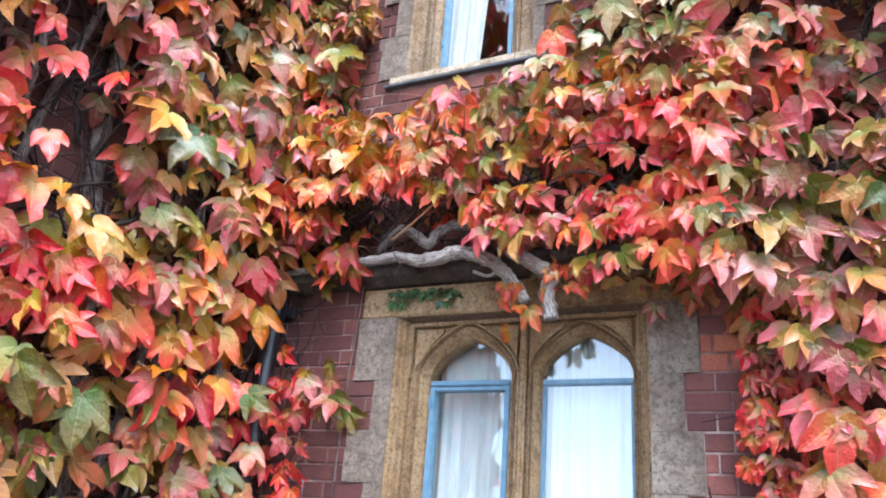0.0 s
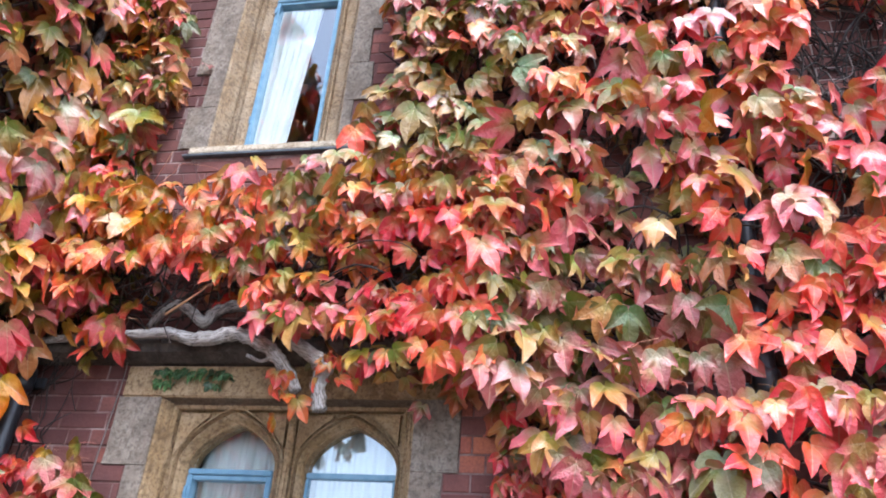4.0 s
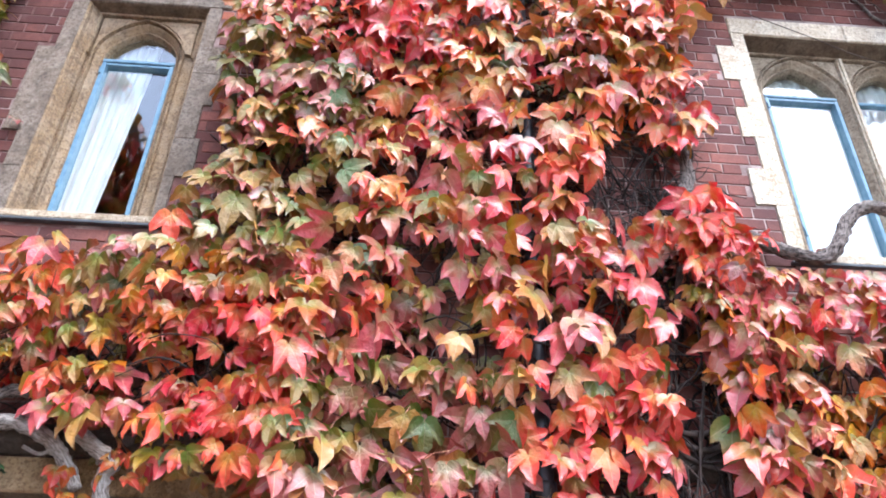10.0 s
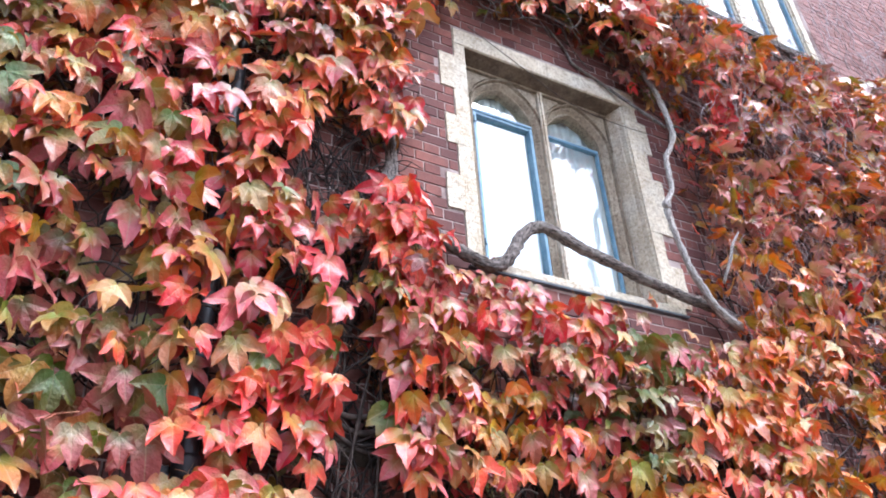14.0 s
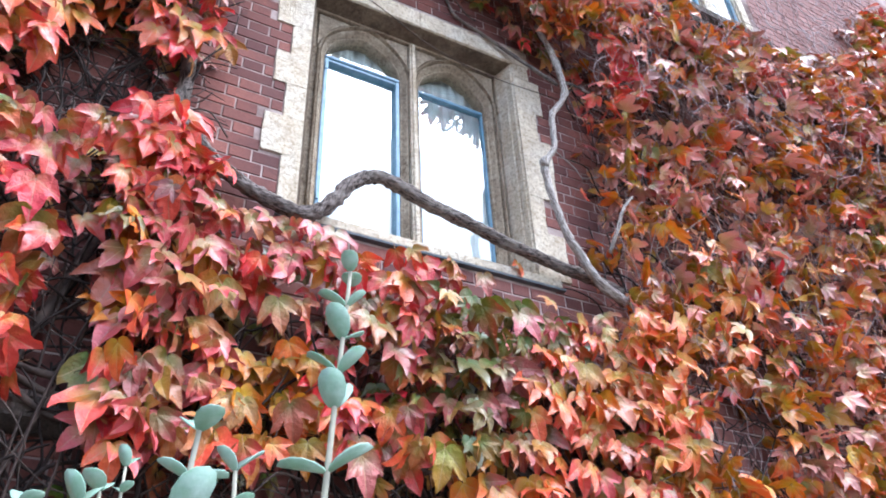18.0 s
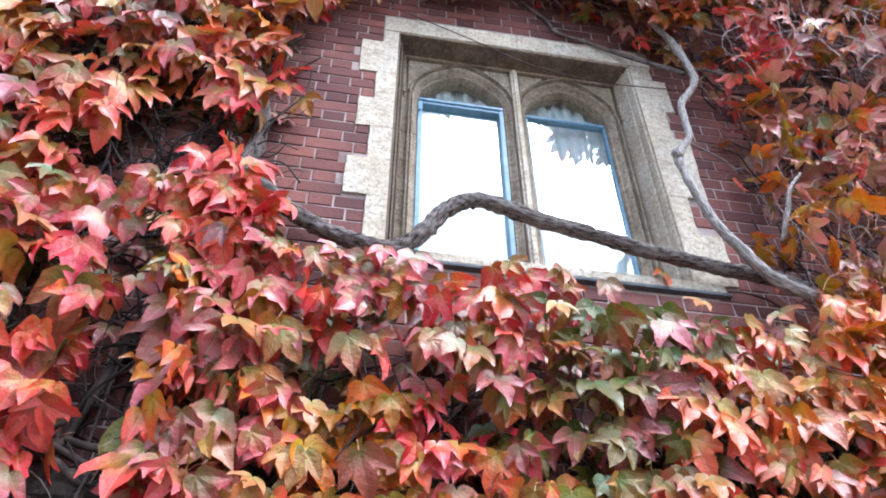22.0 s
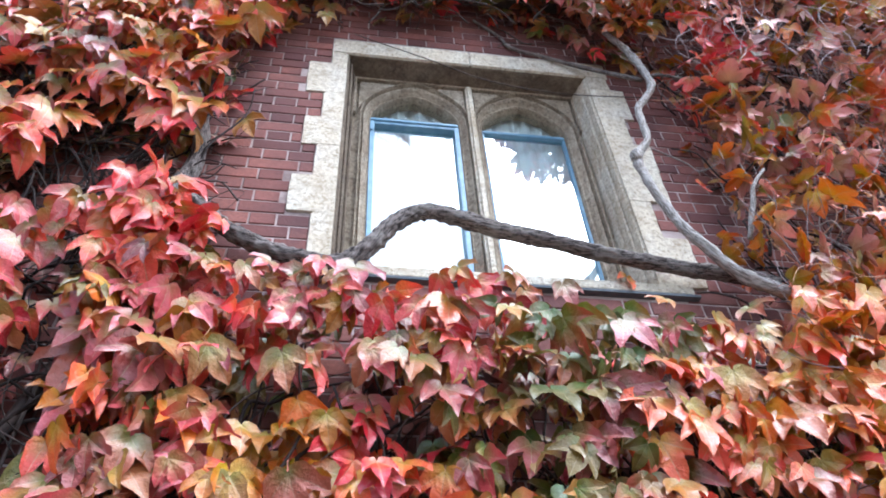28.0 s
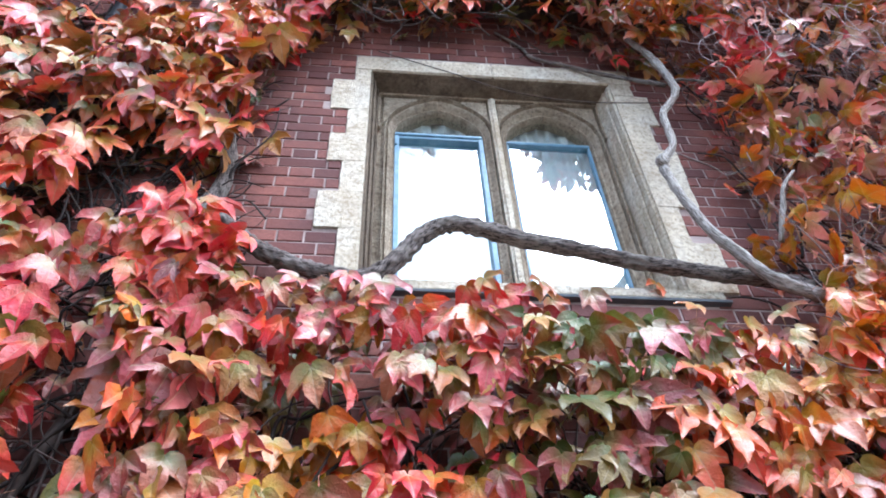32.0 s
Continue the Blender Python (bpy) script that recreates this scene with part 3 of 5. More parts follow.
        glass.visible_shadow = arch.visible_shadow = False
    if sill:
        xa, xb, za, zb = sill
        n = [(0.10, za), (-0.022, za), (-0.028, za + 0.006), (-0.026, zb - 0.010), (-0.014, zb), (0.36, zb + 0.04), (0.36, za)]
        moulded_strip("sill", xa, xb, n, STONE_PALE if name == "window_3" else STONE_BUFF, win)
        moulded_strip("damp_course", xa - 0.03, xb + 0.02, [(0.10, za - 0.016), (-0.030, za - 0.016), (-0.033, za - 0.008), (-0.029, za - 0.001), (0.10, za - 0.001)], SLATE, win)
    return win


def quoins(x_open, bands, short, long, first_long):
    """Side stones of a surround: alternately long and short, one course group each."""
    out = []
    for k, (za, zb) in enumerate(zip(bands, bands[1:])):
        reach = long if (k % 2 == 0) == first_long else short
        out.append((min(x_open, reach), max(x_open, reach), za, zb))
    return out


bands_l = [3.785, 4.06, 4.30, 4.62, 4.94, 5.36]
sides_left = [(-1.155 - d, -1.155, a, b) for a, b, d in zip(bands_l, bands_l[1:], (0.165, 0.090, 0.175, 0.180, 0.090))]
bands_m = [3.785, 4.05, 4.31, 4.56, 4.80, 5.02, 5.36]
sides_left += [(-0.434, -0.434 + d, a, b) for a, b, d in zip(bands_m, bands_m[1:], (0.055, 0.140, 0.105, 0.155, 0.150, 0.075))]
bands_r = [3.788, 4.095, 4.345, 4.585, 4.815, 5.05, 5.345, 5.469]
sides_right = [(2.92 - d, 2.92, a, b) for a, b, d in zip(bands_r, bands_r[1:], (0.095, 0.200, 0.110, 0.180, 0.105, 0.200, 0.085))]
sides_right += [(4.27, 4.27 + d, a, b) for a, b, d in zip(bands_r, bands_r[1:], (0.210, 0.100, 0.205, 0.215, 0.135, 0.195, 0.120))]
bands_w = [0.95, 1.225, 1.45, 1.675, 1.90, 2.125, 2.42]
sides_low = quoins(-1.048, bands_w, -1.14, -1.25, False) + quoins(0.095, bands_w, 0.22, 0.285, False)

POINT = 0.52  # the lower lights are more sharply pointed
window_low = stone_window("window_1", "twin-arched window of golden weathered stone with blue metal casements", LOW, [(-0.905, -0.52), (-0.38, 0.01)], 2.165, 0.165,
                          2.115, 0.13, STONE_GOLD, STONE_GREY, [(-1.24, -0.46, 2.42, 2.562), (-0.456, 0.285, 2.42, 2.562)], sides_low, None, 0, 0.95)
POINT = 0.36
stone_window("window_2", "narrow single-arched stone window with a blue metal casement", LEFT, [(-1.02, -0.60)], 5.02, 0.215,
                           4.975, 0.15, STONE_TAWNY, STONE_GREY, [(-1.34, -0.30, 5.36, 5.53)], sides_left, (-1.24, -0.37, 3.735, 3.785), 0, 3.78)
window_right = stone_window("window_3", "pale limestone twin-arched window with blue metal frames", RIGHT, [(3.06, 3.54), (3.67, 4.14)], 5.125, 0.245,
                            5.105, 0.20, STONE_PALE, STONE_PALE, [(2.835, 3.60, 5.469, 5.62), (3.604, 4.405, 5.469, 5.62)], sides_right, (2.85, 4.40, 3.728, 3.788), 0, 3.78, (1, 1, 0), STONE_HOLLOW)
part("mullion", block(3.585, 3.625, 0.100, 0.24, 3.79, 5.44, 0.012), STONE_PALE, window_right)
part("mullion", block(-0.466, -0.434, 0.05, 0.20, 0.95, 2.37, 0.010), STONE_GOLD, window_low)

curtain(-0.92, -0.50, 0.9, 2.36, 0.235, 0.0, "white net curtain hanging behind the casement", 7, 0.3)
curtain(-0.40, 0.03, 0.9, 2.36, 0.235, 0.0, "white net curtain hanging in soft folds", 6, 1.7)
for veil in [ob for ob in bpy.data.objects if ob.name.startswith("curtain") and ob.data.materials]:
    veil.data.materials[0] = NET
curtain(-1.06, -0.755, 3.82, 5.24, 0.24, 0.30, "white curtain drawn partly aside in the narrow window", 6, 2.2)
curtain(3.03, 3.58, 3.82, 5.40, 0.265, 0.0, "bright white curtain drawn flat behind the casement", 5, 0.9)
curtain(3.64, 4.17, 3.82, 5.40, 0.265, 0.0, "bright white curtain with shadowed folds", 6, 2.9)

# high window of the upper storey
hx0, hx1, hz0, hz1 = HIGH
high = tagged(new("window_4"), "tall upper window with white limestone mullions and blue frames", "window", kind="structure")
part("sill", block(hx0 - 0.12, hx1 + 0.12, UPPER_Y - 0.07, UPPER_Y + 0.2, hz0 - 0.10, hz0, 0.012), STONE_DARK, high, "dark stone sill")
for k in range(5):
    x = hx0 + (hx1 - hx0) * k / 4
    part("mullion", block(x - 0.06, x + 0.06, UPPER_Y - 0.01, UPPER_Y + 0.075, hz0 + 0.001, hz1, 0.02), STONE_PALE, high)
    if k < 4:
        xa, xb = x + 0.062, x + (hx1 - hx0) / 4 - 0.062
        f = block(xa, xa + 0.022, UPPER_Y + 0.025, UPPER_Y + 0.06, hz0 + 0.002, hz1 - 0.01, 0.003)
        block(xb - 0.022, xb, UPPER_Y + 0.025, UPPER_Y + 0.06, hz0 + 0.002, hz1 - 0.01, 0.003, f)
        part("pane_frame", f, BLUE, high)
        part("pane", block(xa + 0.022, xb - 0.022, UPPER_Y + 0.040, UPPER_Y + 0.045, hz0 + 0.002, hz1 - 0.01), GLASS, high).visible_shadow = False
curtain(hx0, hx1, hz0, hz1, UPPER_Y + 0.10, 0.0, "white blind behind the tall upper window", 14, 1.0)


# ---- drainpipes ----
def drainpipe(x, y, top, label):
    pipe = thing("drainpipe", label, "drainpipe", "drainpipes on the wall", at=(x, y, 0))
    verts, faces = tube_data([(0, 0, 0), (0, 0, top / 2), (0, 0, top)], [0.042, 0.042], 16, 0, 2)
    place("pipe", mesh_of("pipe", verts, faces, BLACK, True), pipe)
    z = 1.2
    while z < top:
        v2, f2 = tube_data([(0, 0, z), (0, 0, z + 0.05), (0, 0, z + 0.10)], [0.052, 0.056, 0.052], 16, 0, 2)
        place("collar", mesh_of("collar", v2, f2, BLACK, True), pipe)
        part("bracket", block(-0.09, 0.09, 0.035, 0.05, z + 0.02, z + 0.07, 0.004), BLACK, pipe)
        z += 1.22
    return pipe


drainpipe(1.46, -0.07, 6.26, "black painted iron drainpipe running up behind the creeper")
drainpipe(-1.70, -0.09, 6.26, "black painted iron drainpipe in the corner of the wing")


# ---- creeper: leaves ----
def leaf_shape(kind):
    """A three-lobed creeper blade: stalk at the origin, tip towards -y, face towards +z. Returns points, faces, flat coordinates."""
    r = random.Random(40 + kind)
    shallow = kind in (5, 7)  # rounder, shallow-lobed blade
    fold, droop, curl, cup = r.uniform(0.05, 0.15), r.uniform(0.06, 0.30), r.uniform(0.0, 0.26), r.uniform(-0.12, 0.20)
    vein = [(0, 0.0), (0, -0.22), (0, -0.50), (0, -0.86), (r.uniform(-0.06, 0.06), -1.24 - r.uniform(-0.08, 0.08))]
    flat, height = list(vein), [0.0, 0.02, 0.02, 0.0, -0.04]
    faces = []
    for sign in (1, -1):
        tip = (0.56, -0.60) if shallow else (0.80 * r.uniform(0.88, 1.10), -0.70 * r.uniform(0.82, 1.16))
        sink = (0.30, -0.56) if shallow else (0.26, -0.46 + r.uniform(-0.04, 0.04))
        side = [(tip[0] * f + 0.05 * f * (1 - f), tip[1] * f + 0.10 * f * (1 - f)) for f in (0.26, 0.54, 0.78, 1.0)]
        rim = [(0.07, 0.11), (0.22, 0.17), (0.40, 0.10), (0.54, -0.07), (0.63, -0.26), (tip[0] * 0.95, tip[1] + 0.22)]
        if shallow:
            rim = [(0.07, 0.09), (0.21, 0.14), (0.36, 0.07), (0.47, -0.08), (0.54, -0.26), (0.57, -0.44)]
        low = [(tip[0] * 0.68, tip[1] * 0.94), sink]
        mid = [(0.30, -0.60), (0.26, -0.82), (0.13, -1.05)]
        b = len(flat)
        for group, up in ((side, -0.01), (rim, fold), (low, fold), (mid, fold)):
            for x, y in group:
                flat.append((sign * x * (1 + r.uniform(-0.06, 0.06)), y + r.uniform(-0.025, 0.025)))
                height.append(up * r.uniform(0.6, 1.3))
        height[b + 3] = -0.05
        s0, s1, s2, s3 = b, b + 1, b + 2, b + 3
        m = [b + 4 + k for k in range(6)]
        n0, x0 = b + 10, b + 11
        p0, p1, p2 = b + 12, b + 13, b + 14
        some = [(0, s0, m[1], m[0]), (s0, s1, m[2], m[1]), (s1, m[3], m[2]), (s1, s2, m[4], m[3]), (s2, m[5], m[4]), (s2, s3, m[5]), (s2, n0, s3), (s1, x0, n0, s2),
                (0, 1, s0), (s0, x0, s1), (1, x0, s0), (1, 2, x0), (2, p0, x0), (2, 3, p1, p0), (3, p2, p1), (3, 4, p2)]
        faces += [tuple(reversed(f)) if sign < 0 else f for f in some]
    pts = []
    for (x, y), up in zip(flat, height):
        reach = math.hypot(x, y)
        pts.append((x, y, up - droop * y * y * 0.6 - curl * reach**3 * 0.35 - cup * abs(x) ** 1.6 + r.uniform(-0.012, 0.012)))
    # the stalk, running back to the stem
    b = len(pts)
    bend = r.uniform(-0.2, 0.2)
    for (x, y, z), w in (((0, 0, 0), 0.016), ((bend * 0.5, 0.22, -0.20), 0.014), ((bend, 0.32, -0.62), 0.014)):
        pts += [(x - w, y, z), (x + w, y, z), (x, y + w, z - w)]
        flat += [(0.0, 0.0)] * 3
    for s in (b, b + 3):
        faces += [(s, s + 1, s + 4, s + 3), (s + 1, s + 2, s + 5, s + 4), (s + 2, s, s + 3, s + 5)]
    return pts, faces, flat, len(faces) - 6


SHAPES = [leaf_shape(k) for k in range(10)]
SHAPE_ARR = [np.array(s[0]) for s in SHAPES]
LEAF_MESH = {}


def leaf_mesh(kind, hue):
    """One shared mesh for each blade shape and colour."""
    if (kind, hue) not in LEAF_MESH:
        pts, faces, flat, blade = SHAPES[kind]
        me = mesh_of("leaf", pts, faces, [LEAF[hue], STALK], True, [0] * blade + [1] * (len(faces) - blade))
        uv = me.uv_layers.new(name="UVMap")
        for loop in me.loops:
            uv.data[loop.index].uv = flat[loop.vertex_index]
        LEAF_MESH[(kind, hue)] = me
    return LEAF_MESH[(kind, hue)]


def in_poly(x, z, poly):
    hit = False
    for (xa, za), (xb, zb) in zip(poly, poly[1:] + poly[:1]):
        if (za > z) != (zb > z) and x < (xb - xa) * (z - za) / (zb - za) + xa:
            hit = not hit
    return hit


def weighted(r, weights):
    pick = r.random() * sum(weights.values())
    for hue, w in weights.items():
        pick -= w
        if pick <= 0:
            return hue
    return hue


GREENISH = {"green": 7, "olive": 4, "bronze": 3.5, "pink": 1.4}
DUSKY = {"green": 5, "bronze": 6, "olive": 3, "pink": 2}
REDDISH = {"crimson": 5, "coral": 6, "pink": 2, "orange": 0.6}
ROSY = {"pink": 4, "coral": 3, "bronze": 2.2, "olive": 3, "crimson": 0.8, "gold": 0.8}
WARM = {"orange": 6, "coral": 2.6, "gold": 2.6, "olive": 3, "bronze": 0.6, "crimson": 0.4, "pink": 0.8}
GOLDEN = {"gold": 5, "orange": 3, "olive": 2, "coral": 1}
MIXED = {"coral": 6.0, "pink": 3.4, "orange": 3.0, "olive": 5.5, "bronze": 1.8, "crimson": 1.4, "gold": 0.8, "green": 1.3, "lime": 0.3}
WINGMIX = {"olive": 3.0, "lime": 5, "gold": 2.5, "coral": 4, "orange": 1.5, "green": 2.2, "pink": 3, "crimson": 0.8, "bronze": 1}
EASTMIX = {"orange": 5.0, "coral": 1.8, "gold": 9.0, "pink": 3.0, "hazed": 13, "bronze": 0.3, "olive": 1.5, "crimson": 0.2, "lime": 3.5}
# clusters of one mood on the wall: x, z, radius, colours
MOODS = [(-0.10, 4.7, 0.42, GREENISH), (0.05, 3.9, 0.52, GREENISH), (0.35, 3.55, 0.32, GREENISH), (-0.35, 3.25, 0.30, GREENISH), (0.45, 4.45, 0.30, GREENISH),
         (0.10, 2.85, 0.34, REDDISH), (-0.2, 3.05, 0.22, WARM), (0.75, 2.35, 0.42, DUSKY), (0.95, 2.0, 0.35, DUSKY),
         (0.75, 5.05, 0.34, REDDISH), (1.0, 5.45, 0.2, GREENISH), (1.7, 2.5, 0.50, REDDISH), (2.0, 2.1, 0.5, ROSY), (1.2, 3.9, 0.5, MIXED),
         (2.35, 3.75, 0.36, REDDISH), (2.2, 4.95, 0.50, WARM), (1.75, 4.7, 0.5, WARM), (1.6, 5.4, 0.6, WARM), (2.3, 5.5, 0.5, WARM), (1.0, 4.5, 0.35, WARM), (0.9, 3.4, 0.4, ROSY),
         (2.65, 3.25, 0.40, ROSY), (2.55, 2.7, 0.25, ROSY), (2.88, 2.80, 0.26, GOLDEN), (3.30, 3.02, 0.22, WARM), (3.05, 2.75, 0.22, GOLDEN), (3.15, 2.85, 0.18, REDDISH), (3.35, 3.1, 0.30, MIXED),
         (3.85, 3.12, 0.40, GREENISH), (3.70, 2.85, 0.25, GREENISH), (4.3, 2.85, 0.45, WARM), (4.7, 3.1, 0.45, GOLDEN), (5.3, 3.35, 0.55, GOLDEN), (5.1, 2.75, 0.5, GOLDEN),
         (-1.0, 3.2, 0.35, WARM), (-1.3, 3.15, 0.25, GOLDEN), (1.35, 1.75, 0.4, REDDISH), (0.45, 1.9, 0.22, REDDISH), (4.75, 5.3, 0.3, REDDISH), (0.78, 1.85, 0.32, ROSY), (0.66, 2.75, 0.25, GREENISH),
         (0.62, 3.35, 0.28, ROSY), (1.05, 2.85, 0.45, DUSKY), (1.35, 2.95, 0.25, MIXED), (1.0, 4.3, 0.3, MIXED), (1.5, 4.9, 0.35, MIXED)]
AUTUMN = ("green", "bronze", "olive", "pink", "crimson", "coral", "hazed", "orange", "gold", "lime", "ivy")
YELLOW = {"lime": 4, "gold": 4, "orange": 0.6}
TARNISHED = {"olive": 5, "lime": 4, "bronze": 3, "green": 4, "pink": 1.5, "gold": 2}
# the same on the wing wall: along it, height, radius, colours
WING_MOODS = [(-1.17, 1.55, 0.45, GREENISH), (-0.5, 1.6, 0.28, GREENISH), (-1.45, 2.25, 0.22, REDDISH), (-1.34, 2.45, 0.12, YELLOW), (-1.58, 2.58, 0.16, YELLOW),
              (-0.63, 1.95, 0.16, REDDISH), (-1.0, 2.3, 0.28, ROSY), (-1.2, 3.8, 0.9, TARNISHED), (-0.5, 3.4, 0.8, TARNISHED), (-0.6, 3.1, 0.5, TARNISHED), (-1.55, 2.92, 0.3, REDDISH), (-0.25, 2.45, 0.25, WARM)]


def hue_at(r, x, z, base, moods):
    best = base
    for mx, mz, mr, colours in moods:
        d = math.hypot(x - mx, z - mz) / mr
        if d < 1 and r.random() < 1.35 - d * 0.7:
            best = colours
    # neighbours share their colour: the pick follows a slow drift over the wall
    drift = 0.5 + 0.75 * noise.noise(Vector((x * 2.3, z * 2.9, 7.0))) + 0.35 * noise.noise(Vector((x * 5.5, z * 6.0, 3.0))) + r.gauss(0, 0.20)
    pick = (drift % 1.0) * sum(best.values())
    for hue in AUTUMN:
        pick -= best.get(hue, 0)
        if pick <= 0:
            return hue
    return weighted(r, best)


def climber(name, label, poly, count, size, deep, base, holes=(), seed=1, face="north", tilt=(-8, 22), gap=0.62, near=None, cap=300, pack=0.68, flare=0.0, wild=1.0):
    """A mass of creeper: leaves in tiers over an outline on the wall, with dark gaps. Returns the plant."""
    r = random.Random(seed)
    plant = thing(name, label, "climber", "creeper masses on the wall")
    xs, zs = [p[0] for p in poly], [p[1] for p in poly]
    verts, faces, idx, uvs, singles, made, tries = [], [], [], [], 0, 0, 0
    fx, fz = (near or (0, 0))
    spots = []
    taken = {}

    def in_gap(u, z):
        return any(((u - hx) / hw) ** 2 + ((z - hz) / hh) ** 2 < 1 for hx, hz, hw, hh in holes)

    while made < count and tries < count * 25:
        tries += 1
        u, z = r.uniform(min(xs), max(xs)), r.uniform(min(zs), max(zs))
        edge = Vector((u * 2.2 + seed, z * 2.2, seed * 3.1))
        if not in_poly(u + 0.07 * noise.noise(edge * 2), z + 0.07 * noise.noise(edge * 2.3), poly):
            continue
        if in_gap(u, z):
            continue
        thin = noise.noise(Vector((u * 3.6, z * 3.6, seed * 1.7))) + 0.4 * noise.noise(Vector((u * 8, z * 8, seed * 2.7)))
        if thin > gap * 0.42 and r.random() < 0.96:
            continue
        s = size * r.choice((0.70, 0.85, 0.95, 1.05, 1.2)) * r.uniform(0.9, 1.1)
        wide, tall = pack * s, pack * 0.55 * s
        cell = (int(u / (1.3 * size) // 1), int(z / (1.3 * size) // 1))
        if any(((u - ou) / wide) ** 2 + ((z - oz) / tall) ** 2 < 1 for ci in (-1, 0, 1) for cj in (-1, 0, 1) for ou, oz in taken.get((cell[0] + ci, cell[1] + cj), ())):
            continue
        taken.setdefault(cell, []).append((u, z))
        made += 1
        # leaves hang in overlapping tiers, each standing out over the one below
        step = size * 1.5
        phase = z / step + 1.1 * noise.noise(Vector((u * 1.3, z * 0.6, seed)))
        low = phase - math.floor(phase)
        if r.random() < 0.6:
            z -= (low - 0.4 * low) * step * 0.8
            low *= 0.4
        lump = 0.5 + 0.5 * noise.noise(Vector((u * 2.0, z * 2.6, seed)))
        d = deep[0] + (deep[1] - deep[0]) * min(1.0, max(0.0, 0.45 * lump + 0.35 * (1 - low) + 0.30 * r.random() - 0.05))
        d += flare * max(0.0, z - 4.75)
        spots.append((u, z, d, s))
    spots.sort(key=lambda q: math.hypot(q[0] - fx, q[1] - fz))
    # leaves close to the wall, behind the outer ones; dark hues paint gap shade
    outer = len(spots)
    if size > 0.10:
        spots += [(u + r.gauss(0, 0.06), z + r.gauss(0, 0.06), r.uniform(0.02, 0.5 * deep[0] + 0.07) if deep[0] < 0.3 else d - 0.05, s * 0.85) for u, z, d, s in r.sample(spots, int(outer * 0.6))]
    for n, (u, z, d, s) in enumerate(spots):
        kind = r.randrange(10) if size > 0.10 else r.choice((1, 5, 7))
        hue = hue_at(r, u, z, base, MOODS if face == "north" else WING_MOODS) if n < outer or wild > 1.5 else weighted(r, {"bronze": 4, "olive": 3, "green": 4, "crimson": 1})
        a, roll, yaw = radians(r.gauss(*tilt)), radians(r.gauss(0, 24 * wild)), radians(r.gauss(0, 33 * wild))
        turn = Euler((radians(90) + a, 0, 0)).to_matrix()
        turn = Matrix.Rotation(yaw, 3, "Z") @ turn @ Matrix.Rotation(roll, 3, "Z")
        if in_gap(u, z):
            continue
        if face == "north":
            pos = Vector((u, -d, z))
        else:
            turn, pos = Matrix.Rotation(radians(54), 3, "Z") @ turn, Vector((-1.9 + d, u, z))
        m = Matrix.Translation(pos) @ (turn.to_4x4() @ Matrix.Scale(s, 4))
        if singles < cap:
            singles += 1
            ob = place("leaf", leaf_mesh(kind, hue), plant)
            ob.matrix_basis = m
            continue
        pts, fs, flat, blade = SHAPES[kind]
        arr = np.array(m.to_3x3())
        b = len(verts)
        verts.extend((SHAPE_ARR[kind] @ arr.T + np.array(pos)).tolist())
        h = HUES.index(hue)
        for k, f in enumerate(fs):
            faces.append(tuple(b + q for q in f))
            idx.append(h if k < blade else len(HUES))
            uvs.extend(flat[q] for q in f)
    if faces:
        me = mesh_of("foliage", verts, faces, [LEAF[h] for h in HUES] + [STALK], True, idx)
        layer = me.uv_layers.new(name="UVMap")
        layer.data.foreach_set("uv", [c for q in uvs for c in q])
        tagged(place("foliage", me, plant), kind="stuff")
    return plant


def twigs(plant, region, count, seed, face="north", rad=(0.0025, 0.006), deep=(0.012, 0.10), material=None):
    """Fine dry stems that wander over the wall behind the leaves."""
    r = random.Random(seed)
    verts, faces = [], []
    x0, x1, z0, z1 = region
    for k in range(count):
        x, z, d, ang = r.uniform(x0, x1), r.uniform(z0, z1), r.uniform(*deep), r.gauss(1.57, 0.8)
        pts = []
        for i in range(r.randrange(4, 8)):
            pts.append((x, -d, z) if face == "north" else (-1.9 + d, x, z))
            step = r.uniform(0.06, 0.16)
            x, z, d = x + math.cos(ang) * step, z + math.sin(ang) * step, max(0.008, d + r.gauss(0, 0.03))
            ang += r.gauss(0, 0.5)
        if face == "north" and any(h[0] - 0.36 < q[0] < h[1] + 0.16 and h[2] - 0.05 < q[2] < h[3] + 0.14 for h in (LOW, LEFT, RIGHT) for q in pts):
            continue
        rr = r.uniform(*rad)
        v, f = tube_data(pts, [rr, rr * 0.5], 5, 0.0, 3)
        b = len(verts)
        verts += v
        faces += [tuple(b + q for q in g) for g in f]
    tagged(place("twig_tangle", mesh_of("twig_tangle", verts, faces, material or TWIG, True), plant), kind="stuff")


OUT_WING = [(-2.6, 0.9), (-0.10, 0.9), (-0.06, 2.2), (-0.02, 3.2), (-0.02, 6.4), (-2.6, 6.35)]
wing_plant = climber("creeper", "thick autumn creeper in yellow, olive and coral on the wing wall", OUT_WING, 1700, 0.138, (0.05, 0.38), WINGMIX,
                     [(-1.35, 2.85, 0.22, 0.17), (-1.20, 2.60, 0.22, 0.18), (-0.98, 1.85, 0.09, 0.30), (-0.10, 2.3, 0.16, 0.32), (-1.45, 3.2, 0.25, 0.14), (-0.75, 3.55, 0.14, 0.16), (-0.3, 4.3, 0.15, 0.25)], 3, "wing", (-10, 22), gap=0.24, near=(-0.8, 2.6))
